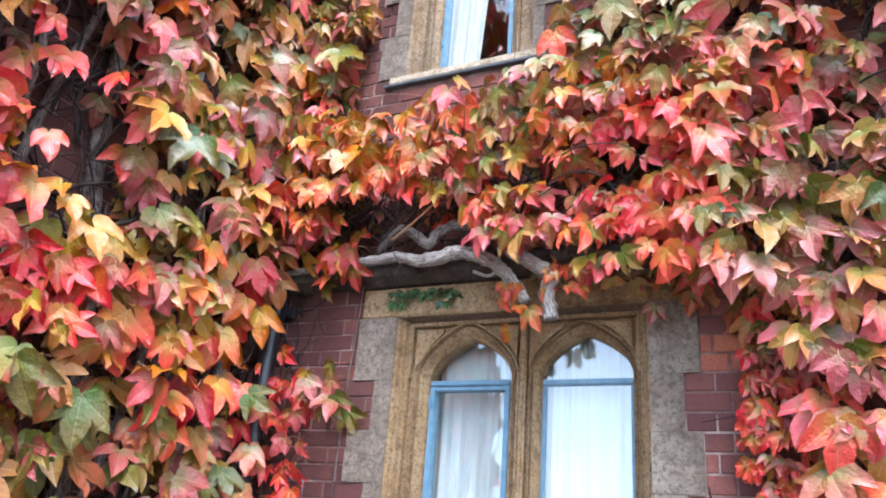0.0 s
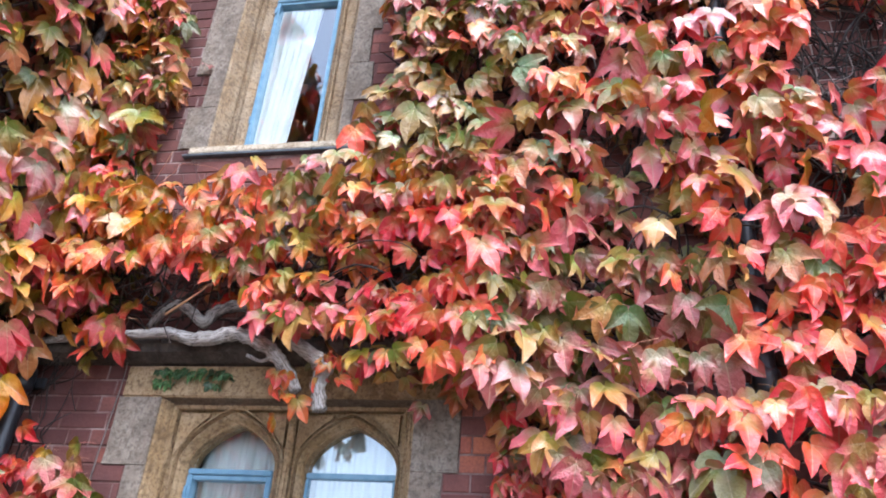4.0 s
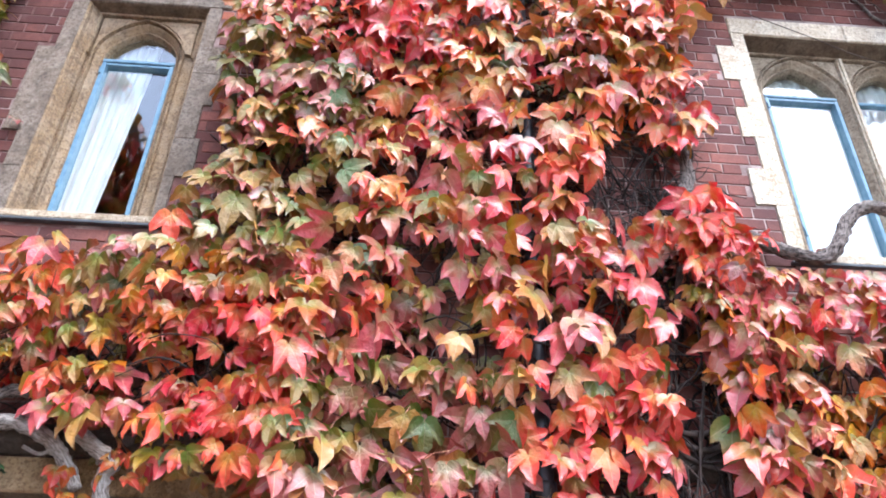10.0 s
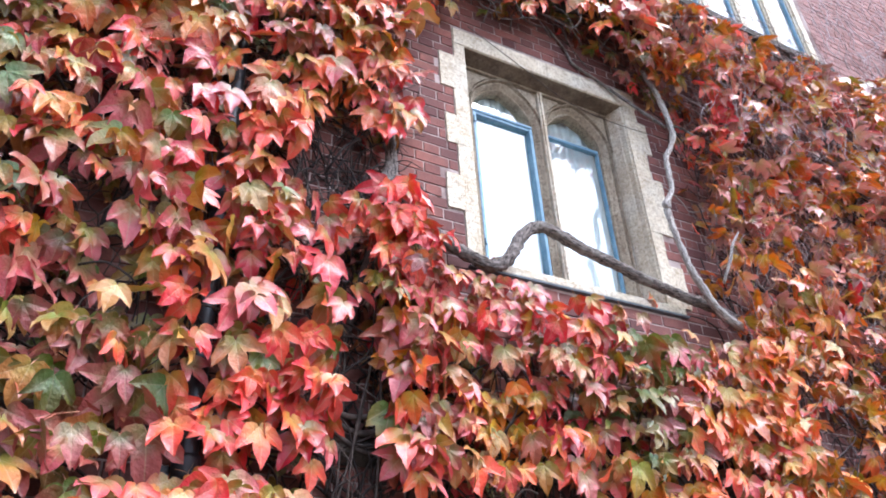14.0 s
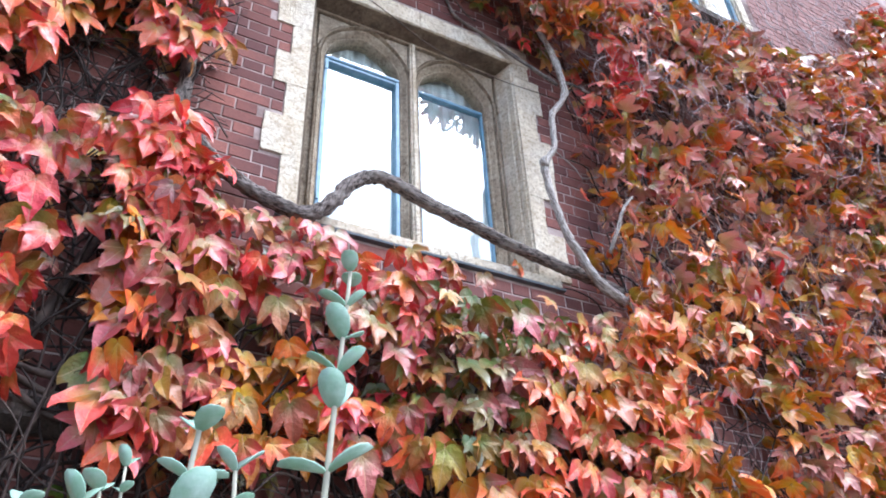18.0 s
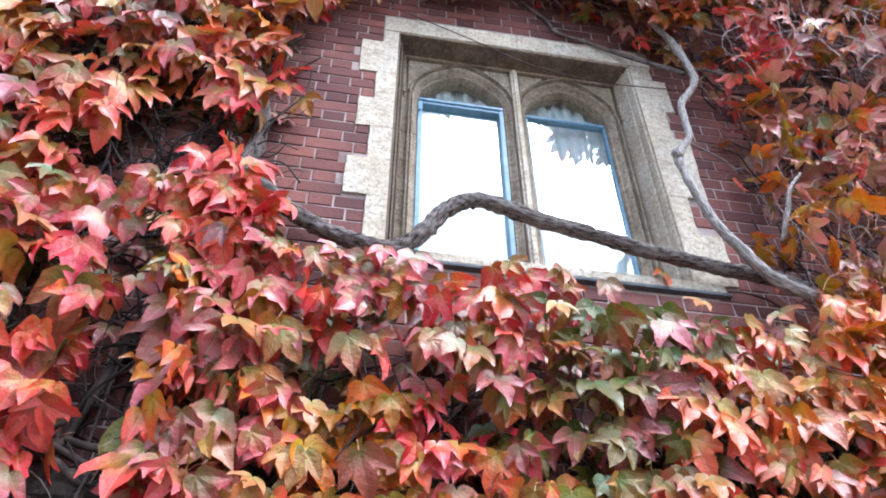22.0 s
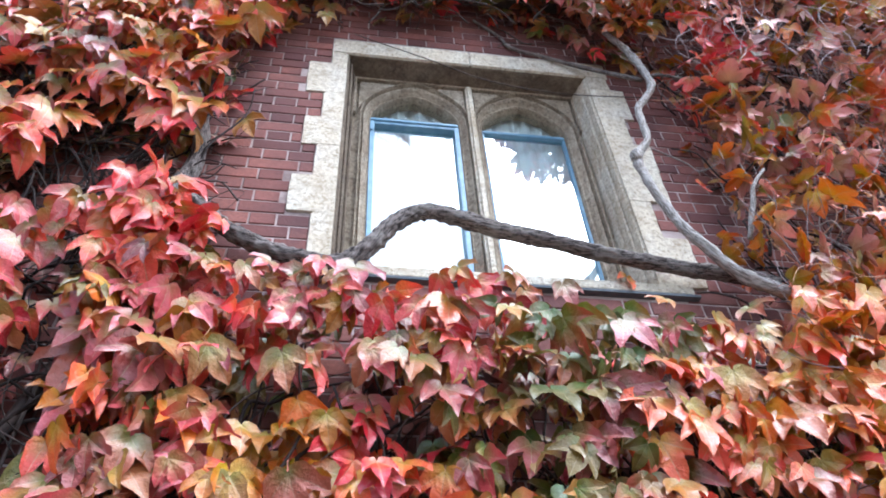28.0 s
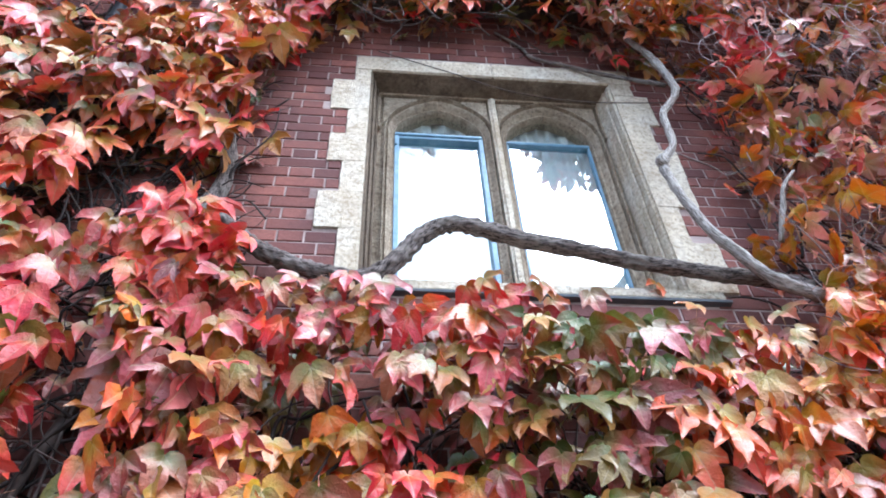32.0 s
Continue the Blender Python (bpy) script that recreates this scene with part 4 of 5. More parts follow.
corner_plant = climber("creeper", "olive and yellow creeper trailing down beside the narrow window",
                       [(-1.9, 2.75), (-1.45, 2.75), (-1.35, 3.3), (-1.43, 3.6), (-1.40, 3.95), (-1.32, 4.3), (-1.55, 4.9), (-1.6, 5.75), (-1.9, 5.75)],
                       420, 0.12, (0.04, 0.28), {"olive": 5, "lime": 4, "green": 4, "gold": 2, "bronze": 2, "coral": 0.8, "pink": 1.2}, (), 5, near=(-1.45, 3.5), cap=150)
door_plant = climber("creeper", "orange, green and scarlet creeper hanging over the twin-arched window",
                     [(-1.6, 2.95), (-1.45, 2.75), (-1.25, 2.85), (-1.0, 3.0), (-0.65, 2.86), (-0.5, 2.66), (-0.15, 2.62), (0.05, 2.52), (0.3, 2.46), (0.5, 2.5), (0.5, 3.6),
                      (-0.2, 3.50), (-0.5, 3.42), (-0.8, 3.42), (-1.1, 3.38), (-1.3, 3.45), (-1.6, 3.45)],
                     640, 0.112, (0.08, 0.48), {"orange": 3, "coral": 4, "gold": 1, "lime": 2, "olive": 2, "pink": 3, "green": 2, "crimson": 1}, (), 7, near=(-0.3, 2.9))
column_plant = climber("creeper", "dense curtain of scarlet, coral and olive creeper between the windows",
                       [(0.72, 0.9), (0.68, 1.8), (0.62, 2.4), (0.25, 2.6), (0.1, 3.2), (-0.2, 3.42), (-0.24, 3.6), (-0.20, 3.85), (-0.10, 4.1), (-0.20, 4.6), (-0.16, 5.06), (0.0, 5.3),
                        (0.25, 5.45), (0.45, 5.85), (2.6, 5.95), (2.60, 5.7), (2.46, 5.34), (2.33, 5.0), (2.46, 4.75), (2.40, 4.53), (2.16, 4.24), (2.2, 4.05), (2.38, 3.98), (2.42, 3.7), (2.5, 3.3), (2.45, 2.6), (1.8, 2.5), (1.8, 0.9)],
                       4200, 0.136, (0.05, 0.40), MIXED,
                       [(2.02, 4.19, 0.25, 0.22), (2.10, 4.02, 0.17, 0.18), (1.98, 4.34, 0.14, 0.12), (2.10, 2.96, 0.12, 0.36), (2.12, 2.55, 0.16, 0.22), (1.78, 3.98, 0.14, 0.12), (1.92, 3.9, 0.17, 0.12), (1.82, 3.2, 0.09, 0.12), (0.92, 3.53, 0.10, 0.12), (1.40, 3.58, 0.06, 0.16), (1.47, 4.4, 0.06, 0.45),
                        (1.47, 3.0, 0.07, 0.4), (1.46, 5.35, 0.07, 0.35), (0.85, 4.45, 0.09, 0.10), (1.05, 2.75, 0.10, 0.12), (0.15, 3.05, 0.06, 0.12), (1.3, 5.6, 0.10, 0.10), (0.42, 2.75, 0.08, 0.10),
                        (0.50, 3.49, 0.09, 0.12), (0.75, 4.70, 0.10, 0.07), (1.11, 3.19, 0.09, 0.09), (1.38, 3.85, 0.07, 0.12), (1.06, 3.35, 0.10, 0.10), (0.76, 3.98, 0.12, 0.06), (1.40, 2.75, 0.05, 0.10),
                        (2.06, 3.45, 0.14, 0.13), (1.62, 4.62, 0.08, 0.08), (0.55, 4.05, 0.08, 0.05), (0.95, 2.35, 0.08, 0.10)], 11, near=(1.2, 3.3), gap=0.50)
sill_plant = climber("creeper", "rose, gold and green creeper spilling below the pale window",
                     [(2.15, 2.45), (2.35, 2.46), (2.6, 2.56), (2.8, 2.48), (2.95, 2.60), (3.2, 2.48), (3.45, 2.60), (3.7, 2.50), (4.1, 2.56), (4.4, 2.46), (4.8, 2.4), (4.9, 3.52), (4.65, 3.54), (4.4, 3.46), (4.15, 3.40), (3.85, 3.40), (3.65, 3.50),
                      (3.4, 3.55), (3.15, 3.47), (2.9, 3.54), (2.65, 3.52), (2.48, 3.72), (2.32, 3.85), (2.15, 3.9)],
                     1800, 0.115, (0.06, 0.42), {"coral": 3.2, "pink": 2.6, "orange": 4.2, "gold": 4, "bronze": 1.8, "olive": 3.6, "lime": 1.2, "green": 1, "crimson": 1.5},
                     [(2.14, 2.90, 0.14, 0.33), (2.18, 2.52, 0.12, 0.14), (2.75, 3.02, 0.12, 0.10), (3.2, 2.95, 0.08, 0.07), (3.5, 2.75, 0.10, 0.06)], 13, near=(3.3, 3.0))
east_plant = climber("creeper", "thinning orange and pink creeper over tangled grey stems",
                     [(4.55, 1.8), (4.65, 3.5), (4.66, 3.75), (4.74, 4.1), (4.66, 4.4), (4.68, 4.8), (4.72, 5.2), (4.66, 5.55), (4.45, 5.85), (9.6, 5.85), (9.6, 1.8)],
                     2700, 0.115, (0.04, 0.34), EASTMIX, [(4.9, 4.05, 0.14, 0.14), (5.3, 3.0, 0.3, 0.2), (5.3, 5.2, 0.2, 0.12), (5.6, 4.5, 0.15, 0.2)], 17, gap=0.26, pack=0.78, flare=0.22, near=(4.9, 4.2), tilt=(-14, 34), wild=1.9)
high_plant = climber("creeper", "amber and pink creeper climbing to the high window sill",
                     [(4.0, 5.9), (4.2, 5.72), (4.4, 5.6), (4.7, 5.7), (9.6, 5.75), (9.9, 8.3), (8.8, 8.2), (8.2, 7.6), (7.6, 6.8), (6.8, 6.38), (4.7, 6.38), (4.1, 6.2)],
                     980, 0.115, (0.38, 0.52), EASTMIX, (), 37, near=(4.7, 6.0), tilt=(-14, 34), gap=0.35, wild=1.8)
fringe_plant = climber("creeper", "amber creeper leaves hanging from the dark cornice",
                       [(2.4, 5.9), (2.6, 5.75), (2.8, 6.0), (3.0, 6.02), (3.2, 5.96), (3.3, 5.86), (3.42, 6.02), (3.6, 6.2), (3.8, 6.0), (4.0, 5.88), (4.2, 5.74), (4.4, 5.6), (4.6, 5.6), (4.7, 6.5), (2.4, 6.5)],
                       240, 0.12, (0.14, 0.40), {"gold": 4, "orange": 4, "olive": 3, "coral": 2, "bronze": 1}, (), 19, near=(3.6, 5.9), cap=180)
climber("creeper", "small round scarlet creeper leaves beside the window jamb", [(0.42, 1.0), (0.66, 1.0), (0.66, 2.45), (0.44, 2.45)],
                      230, 0.070, (0.02, 0.16), {"crimson": 5, "coral": 4, "bronze": 2}, (), 23, near=(0.35, 1.9), cap=150, gap=0.9)
climber("creeper", "small scarlet creeper leaves in the shaded corner", [(-1.72, 1.0), (-1.30, 1.0), (-1.42, 2.15), (-1.7, 2.3)],
                     70, 0.085, (0.03, 0.20), {"crimson": 5, "coral": 3, "pink": 2}, (), 29, near=(-1.5, 1.8), cap=70, gap=0.9)
climber("creeper", "tiny green creeper leaves along the stone lintel", [(-1.12, 2.49), (-0.72, 2.49), (-0.72, 2.545), (-1.12, 2.545)],
                     110, 0.042, (0.015, 0.03), {"ivy": 1}, (), 31, near=(-0.9, 2.5), cap=60, gap=0.9)

for nm, lab, px, pz, n, sz, cols, sd in (
        ("orange creeper leaves on the sawn stub over the lintel", "sprig", -0.38, 2.40, 7, 0.075, {"orange": 5, "coral": 2, "olive": 1}, 71),
        ("russet creeper leaves beside the grey stub", "sprig", -0.21, 2.53, 9, 0.060, {"orange": 4, "coral": 4}, 73),
        ("green and plum creeper leaves against the shaded brick", "sprig", -1.30, 2.05, 8, 0.105, {"bronze": 5, "green": 2, "gold": 1}, 79),
        ("pale coral creeper leaves trailing at the corner", "sprig", -1.30, 2.72, 9, 0.11, {"coral": 4, "gold": 2, "pink": 2}, 83)):
    climber("creeper", nm, [(px - 0.09, pz - 0.09), (px + 0.09, pz - 0.09), (px + 0.09, pz + 0.09), (px - 0.09, pz + 0.09)], n, sz, (0.12, 0.24), cols, (), sd, near=(px, pz), gap=2.0)
# dark tangles behind the leaves stand in for the deep shade of the gaps
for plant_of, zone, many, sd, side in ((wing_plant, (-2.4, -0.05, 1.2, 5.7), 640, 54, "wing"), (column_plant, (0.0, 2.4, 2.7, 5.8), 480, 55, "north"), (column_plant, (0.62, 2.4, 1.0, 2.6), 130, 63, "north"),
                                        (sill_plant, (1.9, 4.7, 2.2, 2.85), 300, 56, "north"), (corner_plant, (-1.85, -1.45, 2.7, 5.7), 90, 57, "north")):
    twigs(plant_of, zone, many, sd, side, deep=(0.01, 0.09), rad=(0.003, 0.009), material=GAP_TWIG)
twigs(wing_plant, (-2.3, -0.05, 1.2, 5.6), 150, 41, "wing", (0.004, 0.014))
twigs(door_plant, (-1.7, 0.3, 2.4, 3.2), 70, 42)
twigs(column_plant, (0.1, 2.6, 2.7, 5.8), 200, 43, deep=(0.012, 0.16))
twigs(column_plant, (1.8, 2.35, 3.2, 4.5), 110, 51, deep=(0.01, 0.08), rad=(0.002, 0.005), material=GAP_TWIG)
twigs(door_plant, (-1.8, -1.25, 1.3, 3.0), 150, 52, deep=(0.006, 0.05), rad=(0.002, 0.005), material=GAP_TWIG)
twigs(door_plant, (-1.3, 0.3, 2.66, 2.95), 130, 53, deep=(0.012, 0.26), rad=(0.002, 0.006), material=GAP_TWIG)
twigs(sill_plant, (2.2, 4.6, 2.1, 2.85), 110, 44, deep=(0.012, 0.2))
twigs(east_plant, (4.62, 8.6, 2.2, 5.8), 780, 45, deep=(0.012, 0.28), rad=(0.0012, 0.0034), material=MAUVE)
twigs(east_plant, (4.7, 7.4, 5.1, 5.9), 260, 60, deep=(0.22, 0.5), rad=(0.0012, 0.0034), material=MAUVE)
twigs(high_plant, (6.7, 10.5, 5.85, 8.2), 420, 64, deep=(0.35, 0.46), rad=(0.0020, 0.0050), material=PALE_TWIG)
twigs(high_plant, (4.4, 9.0, 5.85, 6.5), 200, 58, deep=(0.36, 0.5), rad=(0.0012, 0.0034), material=MAUVE)
twigs(east_plant, (4.65, 8.6, 2.2, 5.8), 460, 59, deep=(0.012, 0.12), rad=(0.003, 0.008), material=GAP_TWIG)
twigs(east_plant, (4.65, 6.4, 3.4, 5.6), 45, 49, deep=(0.03, 0.22), rad=(0.0015, 0.005), material=BARK_PALE)
twigs(east_plant, (4.7, 7.2, 4.9, 6.3), 200, 61, deep=(0.25, 0.60), rad=(0.0010, 0.0028), material=PALE_TWIG)
twigs(east_plant, (4.7, 7.4, 3.0, 5.2), 120, 62, deep=(0.10, 0.36), rad=(0.0010, 0.0026), material=STALK)
twigs(fringe_plant, (2.3, 4.7, 5.55, 5.85), 60, 46, deep=(0.02, 0.3))
twigs(corner_plant, (-1.85, 0.4, 5.62, 6.2), 420, 47, deep=(0.02, 0.30), rad=(0.002, 0.007), material=GAP_TWIG)
twigs(corner_plant, (-1.75, -1.35, 3.4, 5.5), 60, 48, rad=(0.0015, 0.003), deep=(0.008, 0.03), material=STALK)

# ---- woody stems ----
trunk = "thick bare creeper branch with ridged bark sagging across the window"
tube("branch", [(2.25, -0.10, 4.10), (2.387, -0.085, 4.00), (2.50, -0.08, 3.89), (2.608, -0.075, 3.82), (2.743, -0.08, 3.752), (2.91, -0.085, 3.71), (2.998, -0.085, 3.745), (3.082, -0.08, 3.845),
                (3.148, -0.075, 3.958), (3.242, -0.075, 4.046), (3.337, -0.075, 4.072), (3.478, -0.075, 4.03), (3.631, -0.075, 3.982), (3.827, -0.075, 3.939), (3.999, -0.075, 3.891), (4.197, -0.075, 3.856),
                (4.398, -0.08, 3.818), (4.56, -0.10, 3.78), (4.72, -0.12, 3.72)],
     [0.030, 0.034, 0.034, 0.036, 0.034, 0.033, 0.031, 0.030], BARK, sill_plant, 22, 0.42, 12, trunk, 1.0)
tube("stem", [(4.40, -0.16, 5.74), (4.446, -0.19, 5.549), (4.496, -0.19, 5.371), (4.518, -0.19, 5.127), (4.45, -0.19, 4.98), (4.386, -0.19, 4.872), (4.372, -0.19, 4.72), (4.359, -0.19, 4.589), (4.275, -0.19, 4.44), (4.272, -0.19, 4.302),
              (4.299, -0.19, 4.164), (4.355, -0.18, 3.985), (4.44, -0.17, 3.85), (4.56, -0.15, 3.72), (4.72, -0.14, 3.655)],
     [0.014, 0.019, 0.021, 0.019, 0.020, 0.018, 0.022, 0.019, 0.022, 0.026, 0.030], BARK_PALE, east_plant, 12, 0.5, 8, "smooth pale grey creeper stem", 2.0)
tube("knot", [(4.30, -0.185, 4.475), (4.262, -0.20, 4.44), (4.268, -0.205, 4.40)], [0.018, 0.031, 0.018], BARK_PALE, east_plant, 10, 0.5, 5, "", 6.0)
tube("stem", [(4.50, -0.19, 5.21), (4.60, -0.20, 5.22), (4.74, -0.22, 5.17), (4.90, -0.24, 5.15)], [0.010, 0.008, 0.006], BARK, east_plant, 8, 0.4, 6)
tube("stem", [(4.66, -0.16, 3.95), (4.70, -0.22, 4.10), (4.74, -0.25, 4.22), (4.83, -0.25, 4.34)], [0.012, 0.013, 0.010, 0.006], BARK_PALE, east_plant, 8, 0.4, 6)
tube("stem", [(3.66, -0.02, 6.02), (3.80, -0.02, 5.84), (3.86, -0.025, 5.70), (4.05, -0.03, 5.62), (4.26, -0.06, 5.48), (4.50, -0.16, 5.22)], [0.008, 0.010, 0.012, 0.013], BARK, east_plant, 8, 0.2)
tube("stem", [(2.26, -0.10, 3.95), (2.33, -0.09, 4.25), (2.30, -0.08, 4.58), (2.22, -0.08, 4.85), (2.1, -0.10, 5.2)], [0.040, 0.036, 0.034, 0.026, 0.02], BARK, column_plant, 12, 0.4, 8, "ridged grey creeper trunk", 3.0)
for k in range(5):
    pts = [(2.26 - 0.10 * f * 4 + 0.05 * (k - 1) * min(1, 5 * f) + 0.04 * math.sin(9 * f + 2.1 * k), -0.07 - 0.02 * k, 3.98 - 2.6 * f) for f in (0, 0.12, 0.24, 0.36, 0.5, 0.65, 0.8, 1.0)]
    tube("stem", pts, [0.028, 0.020, 0.018, 0.02] if k == 0 else [0.009, 0.006, 0.005, 0.007], TWIG, column_plant, 10, 0.4, 6, "", 4.0 + k)
for k in range(3):
    z = 2.80 - 0.07 * k
    tube("stem", [(1.70, -0.05, z + 0.10), (1.95, -0.07 - 0.02 * k, z + 0.03 * k), (2.15, -0.10, z - 0.05), (2.40, -0.07, z + 0.06 - 0.05 * k), (2.7, -0.06, z - 0.03)], [0.007, 0.012, 0.015, 0.007], TWIG, sill_plant, 8, 0.5, 6, "", 5.0 + k)
tube("branch", [(-1.75, -0.10, 2.64), (-1.47, -0.14, 2.65), (-1.336, -0.15, 2.653), (-1.15, -0.15, 2.658), (-0.995, -0.15, 2.662), (-0.90, -0.15, 2.635), (-0.80, -0.15, 2.64), (-0.70, -0.15, 2.657), (-0.595, -0.15, 2.627),
                (-0.514, -0.15, 2.58), (-0.463, -0.15, 2.527), (-0.413, -0.15, 2.466), (-0.375, -0.16, 2.40)], [0.014, 0.020, 0.022, 0.030, 0.032, 0.030, 0.028, 0.024], BARK_PALE, door_plant, 14, 0.4, 9,
     "bare grey creeper branch bending over the lintel", 9.0)
tube("branch", [(-0.56, -0.12, 2.78), (-0.475, -0.15, 2.665), (-0.397, -0.16, 2.604), (-0.32, -0.16, 2.549), (-0.266, -0.16, 2.50), (-0.283, -0.16, 2.444), (-0.271, -0.16, 2.38), (-0.261, -0.16, 2.318)],
     [0.028, 0.030, 0.031, 0.034, 0.030, 0.031, 0.027], BARK_PALE, door_plant, 14, 0.45, 9, "sawn-off grey creeper stub", 10.0)
tube("branch", [(-1.12, -0.13, 2.70), (-1.045, -0.16, 2.761), (-0.97, -0.165, 2.789), (-0.90, -0.165, 2.745), (-0.843, -0.16, 2.708), (-0.801, -0.16, 2.756), (-0.724, -0.15, 2.789), (-0.631, -0.14, 2.788), (-0.5, -0.12, 2.83)],
     [0.018, 0.025, 0.024, 0.026, 0.022], BARK, door_plant, 12, 0.4, 8, "", 11.0)
tube("stem", [(-0.62, -0.15, 2.56), (-0.55, -0.16, 2.53), (-0.49, -0.16, 2.55)], [0.008, 0.009], BARK_PALE, door_plant, 6, 0.2)
for k, (xa, za, xb, zb) in enumerate(((-1.9, 5.55, -0.2, 5.86), (-1.6, 5.46, -1.0, 5.78), (-0.6, 5.80, 0.4, 5.62), (-0.9, 5.72, 0.3, 5.82))):
    pts = [(xa + (xb - xa) * f + 0.02 * math.sin(9 * f + k), -0.05 - 0.03 * k, za + (zb - za) * f + 0.04 * math.sin(7 * f + 2 * k)) for f in (0, 0.2, 0.4, 0.6, 0.8, 1)]
    tube("stem", pts, [0.012, 0.016, 0.010], TWIG, corner_plant, 8, 0.3, 7, "", 13.0 + k)
for k in range(7):
    y, r0 = -0.25 - 0.28 * k, random.Random(60 + k)
    pts = [(-1.9 + 0.05 + 0.03 * math.sin(3 * z + k), y + 0.12 * math.sin(1.4 * z + 2 * k), z) for z in (0.0, 1.2, 2.0, 2.8, 3.6, 4.6, 5.8)]
    tube("stem", pts, [0.05, 0.04, 0.03, 0.02] if k % 3 == 0 else [0.02, 0.018, 0.012], BARK, wing_plant, 10, 0.4, 6, "", 20.0 + k)
tube("stem", [(-1.30, -0.02, 1.2), (-1.28, -0.02, 1.8), (-1.27, -0.025, 2.1), (-1.25, -0.02, 2.5), (-1.24, -0.05, 2.62)], [0.004, 0.0035, 0.003], BARK, door_plant, 8, 0.2)
tube("shoot", [(-1.0, -0.22, 2.72), (-0.85, -0.26, 2.80), (-0.74, -0.28, 2.88)], [0.006, 0.003], STALK, door_plant, 6)
tube("wire", [(2.95, -0.03, 5.66), (3.35, -0.025, 5.47), (3.7, -0.02, 5.30), (4.1, -0.02, 5.24), (4.62, -0.06, 5.22)], [0.003, 0.003], TWIG, east_plant, 5)


# ---- grey-green shrub near the camera ----
def oval_leaf():
    verts, faces = [(0, 0, 0)], []
    n = 12
    for i in range(n):
        a = 2 * math.pi * i / n
        x, y = 0.5 * math.sin(a) * (1 - 0.12 * math.cos(a)), 0.5 - 0.5 * math.cos(a)
        verts.append((x * 0.68, y, 0.16 * abs(x) - 0.10 * y * y))
    verts[0] = (0, 0.5, -0.03)
    for i in range(n):
        faces.append((0, 1 + i, 1 + (i + 1) % n))
    up = len(verts)
    verts += [(x, y, z - 0.03) for x, y, z in verts]
    faces += [(up + c, up + b, up + a) for a, b, c in faces]
    faces += [(1 + i, up + 1 + i, up + 1 + (i + 1) % n, 1 + (i + 1) % n) for i in range(n)]
    return mesh_of("leaf", verts, faces, SAGE, True)


SAGE_LEAF = oval_leaf()
shrub = thing("shrub", "grey-green shrub with paired oval leaves on pale stems", "shrub", at=(2.34, -1.98, 0))
rs = random.Random(77)
TIPS = [(2.372, -2.20, 1.948), (2.262, -1.72, 1.915), (2.255, -2.24, 1.765), (2.20, -2.10, 1.75), (2.30, -2.16, 1.77), (2.16, -1.90, 1.80), (2.10, -2.02, 1.74), (2.22, -1.98, 1.80)]
for tx, ty, tz in TIPS:
    base = Vector((2.34 + rs.uniform(-0.12, 0.12), -1.98 + rs.uniform(-0.1, 0.1), 0))
    top = Vector((tx, ty, tz))
    mid = base.lerp(top, 0.55) + Vector((rs.uniform(-0.05, 0.05), rs.uniform(-0.04, 0.04), 0))
    line = [base, mid, base.lerp(top, 0.85) + Vector((rs.uniform(-0.02, 0.02), 0, 0)), top]
    off = Vector((2.34, -1.98, 0))
    stem = tube("stem", [p - off for p in line], [0.007, 0.004, 0.003, 0.0018], SAGE_STEM, shrub, 7, 0.0, 8)
    smooth_line = curve_points(line, 16)
    n, d, turn_by = len(smooth_line), 0.0, rs.uniform(0, 3)
    for i in range(n - 1, 4, -1):
        d += (smooth_line[i] - smooth_line[i - 1]).length
        if d > (0.024 if i > n - 10 else 0.045) or i == n - 1:
            d, turn_by = 0.0, turn_by + radians(90) + rs.gauss(0, 0.25)
            for flip in (0, math.pi):
                s = rs.uniform(0.029, 0.041) * (0.75 if i > n - 4 else 1.0)
                m = Matrix.Translation(smooth_line[i] - off) @ Matrix.Rotation(turn_by + flip, 4, "Z") @ Matrix.Rotation(radians(rs.gauss(38, 14)), 4, "X") @ Matrix.Scale(s, 4)
                place("leaf", SAGE_LEAF, stem).matrix_basis = m


# ---- bricks, last ----
def brick_verts(w, h, d):
    b = 0.003
    f = [(b, 0, b), (w - b, 0, b), (w - b, 0, h - b), (b, 0, h - b)]
    o = [(0, b, 0), (w, b, 0), (w, b, h), (0, b, h)]
    k = [(0, d, 0), (w, d, 0), (w, d, h), (0, d, h)]
    faces = [(0, 1, 2, 3)] + [(4 + i, 4 + (i + 1) % 4, (i + 1) % 4, i) for i in range(4)] + [(8 + i, 8 + (i + 1) % 4, 4 + (i + 1) % 4, 4 + i) for i in range(4)]
    return f + o + k, faces


BRICK_MESH = {}


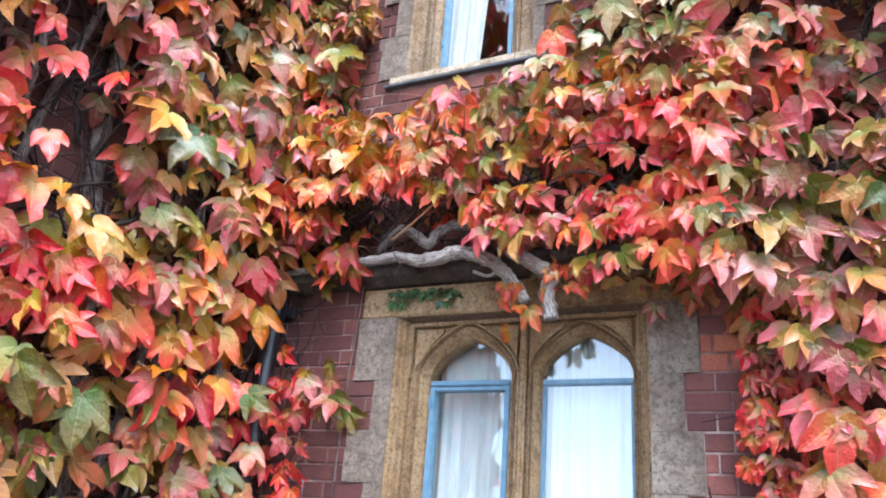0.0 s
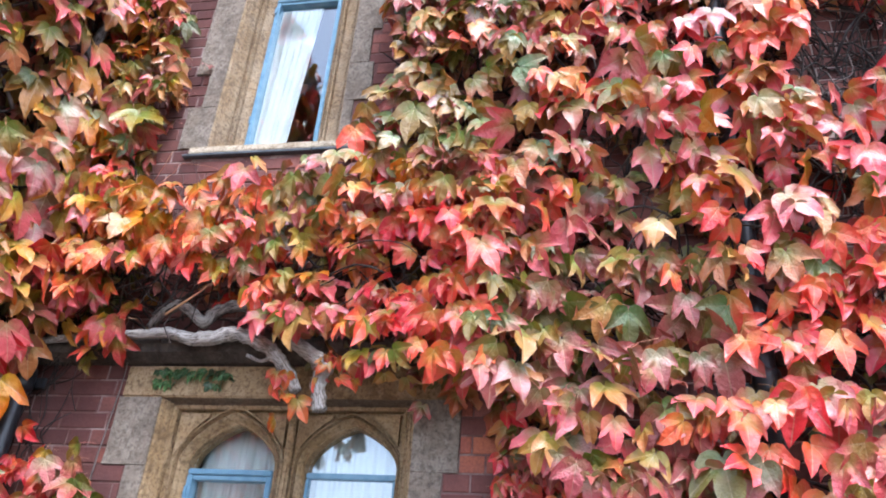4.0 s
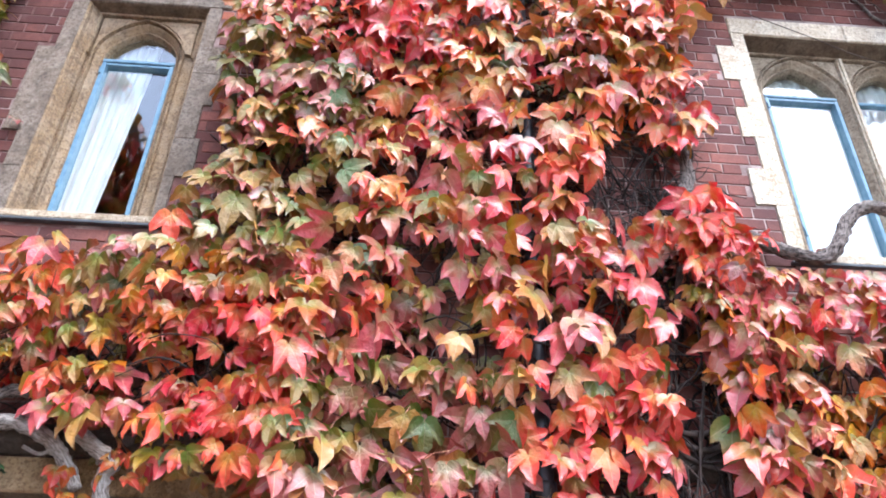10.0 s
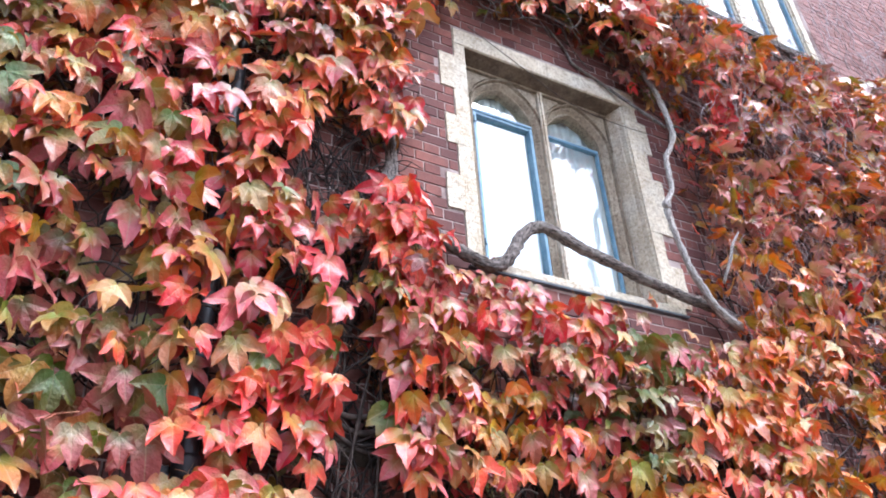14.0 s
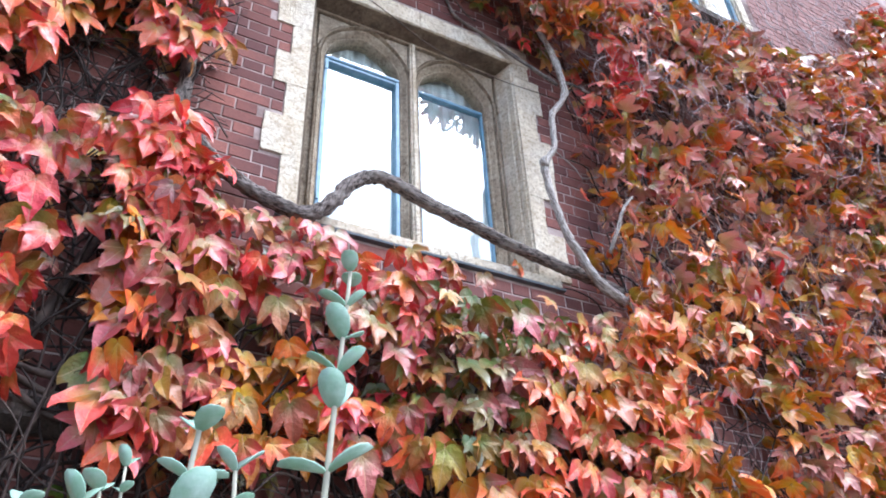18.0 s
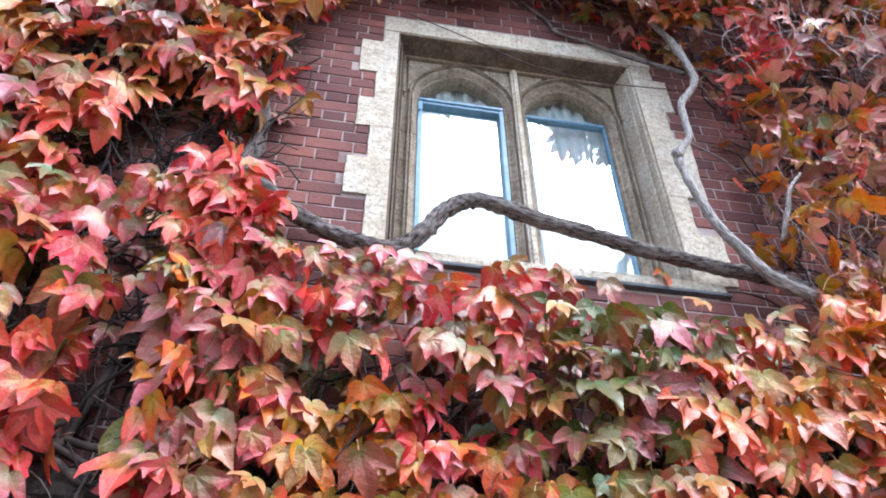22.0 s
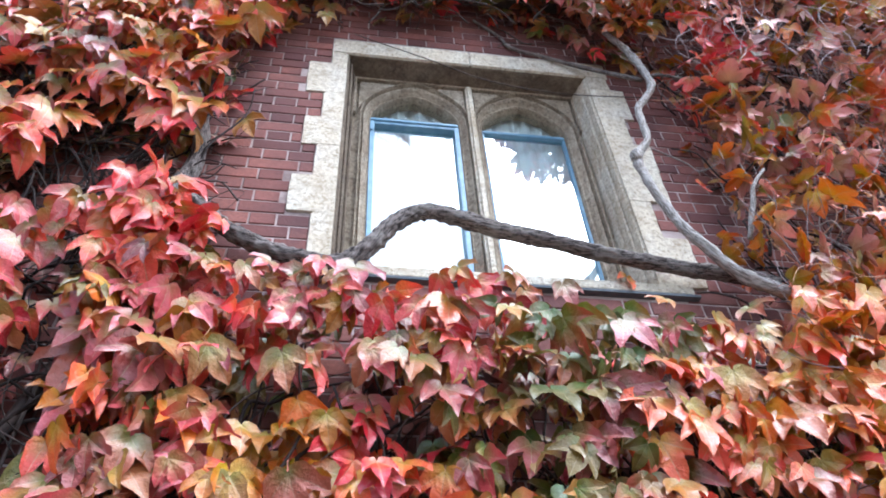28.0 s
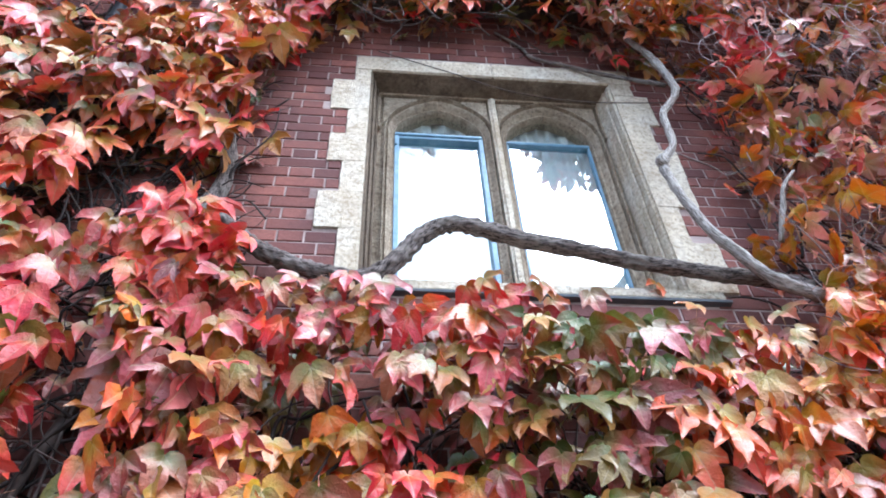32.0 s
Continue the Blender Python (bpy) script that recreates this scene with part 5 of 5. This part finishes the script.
def lay_bricks(parent, x0, x1, z0, z1, blocked, singles, place_at, front=0.0, orange=(), clay=None):
    """Flemish bond on a wall face; the bricks in the given stretches are objects of their own, the rest one mesh."""
    r = random.Random(99)
    verts, faces, idx = [], [], []
    course, joint, row = 0.075, 0.0085, 0
    zc = 3.70 - course * round((3.70 - z0) / course)
    while zc < z1:
        h = course - joint
        free = [(x0, x1)]
        for bx0, bx1, bz0, bz1 in blocked:
            if bz0 < zc + h - 0.012 and bz1 > zc + 0.012:
                free = [q for a, b in free for q in ((a, min(b, bx0)), (max(a, bx1), b)) if q[1] - q[0] > 0.02]
        x, k = x0 - 0.3 + (0.168 if row % 2 else 0.0), 0
        while x < x1:
            w = 0.216 if k % 2 == 0 else 0.103
            for a, b in free:
                xa, xb = max(x, a + 0.004), min(x + w, b - 0.004)
                if xb - xa < 0.025:
                    continue
                proud = front - 0.0035 + r.uniform(-0.0025, 0.0020)
                ww = round(xb - xa, 3)
                warm = any(o[0] < xa < o[1] and o[2] < zc < o[3] for o in orange) and r.random() < 0.75
                if any(s[0] <= xa and xb <= s[1] and s[2] <= zc <= s[3] for s in singles):
                    if (ww, warm) not in BRICK_MESH:
                        v, f = brick_verts(ww, h, 0.02)
                        BRICK_MESH[(ww, warm)] = mesh_of("brick", v, f, BRICK_ORANGE if warm else BRICK)
                    ob = place("brick", BRICK_MESH[(ww, warm)], parent)
                    ob.location = (xa, proud, zc + joint / 2)
                    continue
                v, f = brick_verts(ww, h, 0.02)
                b0 = len(verts)
                verts += [place_at(xa + q[0], proud + q[1], zc + joint / 2 + q[2]) for q in v]
                faces += [tuple(b0 + q for q in g) for g in f]
                idx += [1 if warm else 0] * len(f)
            x += w + joint
            k += 1
        zc += course
        row += 1
    tagged(place("brickwork", mesh_of("brickwork", verts, faces, [clay or BRICK, BRICK_ORANGE], False, idx), parent), kind="stuff")


stones = [LOW, LEFT, RIGHT, *sides_low, *sides_left, *sides_right, (-1.24, 0.285, 2.42, 2.562), (-1.34, -0.30, 5.36, 5.53), (2.835, 4.39, 5.469, 5.62),
          (-1.22, -0.35, 3.69, 3.79), (2.85, 4.36, 3.69, 3.79), (-1.9, 11.0, 2.57, 2.70)]
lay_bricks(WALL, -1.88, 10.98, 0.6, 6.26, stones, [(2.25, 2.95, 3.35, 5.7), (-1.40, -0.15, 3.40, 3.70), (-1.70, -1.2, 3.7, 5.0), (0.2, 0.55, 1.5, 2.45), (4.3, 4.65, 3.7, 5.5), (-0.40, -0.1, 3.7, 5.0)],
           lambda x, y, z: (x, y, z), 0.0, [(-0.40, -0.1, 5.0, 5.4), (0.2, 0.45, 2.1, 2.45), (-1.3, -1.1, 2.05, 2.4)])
lay_bricks(UPPER, -1.88, 10.98, 6.45, 8.6, [HIGH, (4.62, 6.68, 6.44, 8.2)], [], lambda x, y, z: (x, y, z), UPPER_Y, (), BRICK_HAZED)
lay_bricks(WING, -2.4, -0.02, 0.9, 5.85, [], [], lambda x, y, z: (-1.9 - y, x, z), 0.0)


# a few fallen leaves caught on the pale sill
for fx, fz, hue, sz, rz in ((4.13, 3.815, "orange", 0.085, 25), (3.0, 3.812, "bronze", 0.05, -40)):
    fallen = place("fallen_leaf", leaf_mesh(1, hue))
    fallen.matrix_basis = pose(fx, -0.02, fz, 70, 10, rz) @ Matrix.Scale(sz, 4)
    tagged(fallen, "dry curled leaf caught on the stone sill", "leaf", "fallen leaves on the sill")
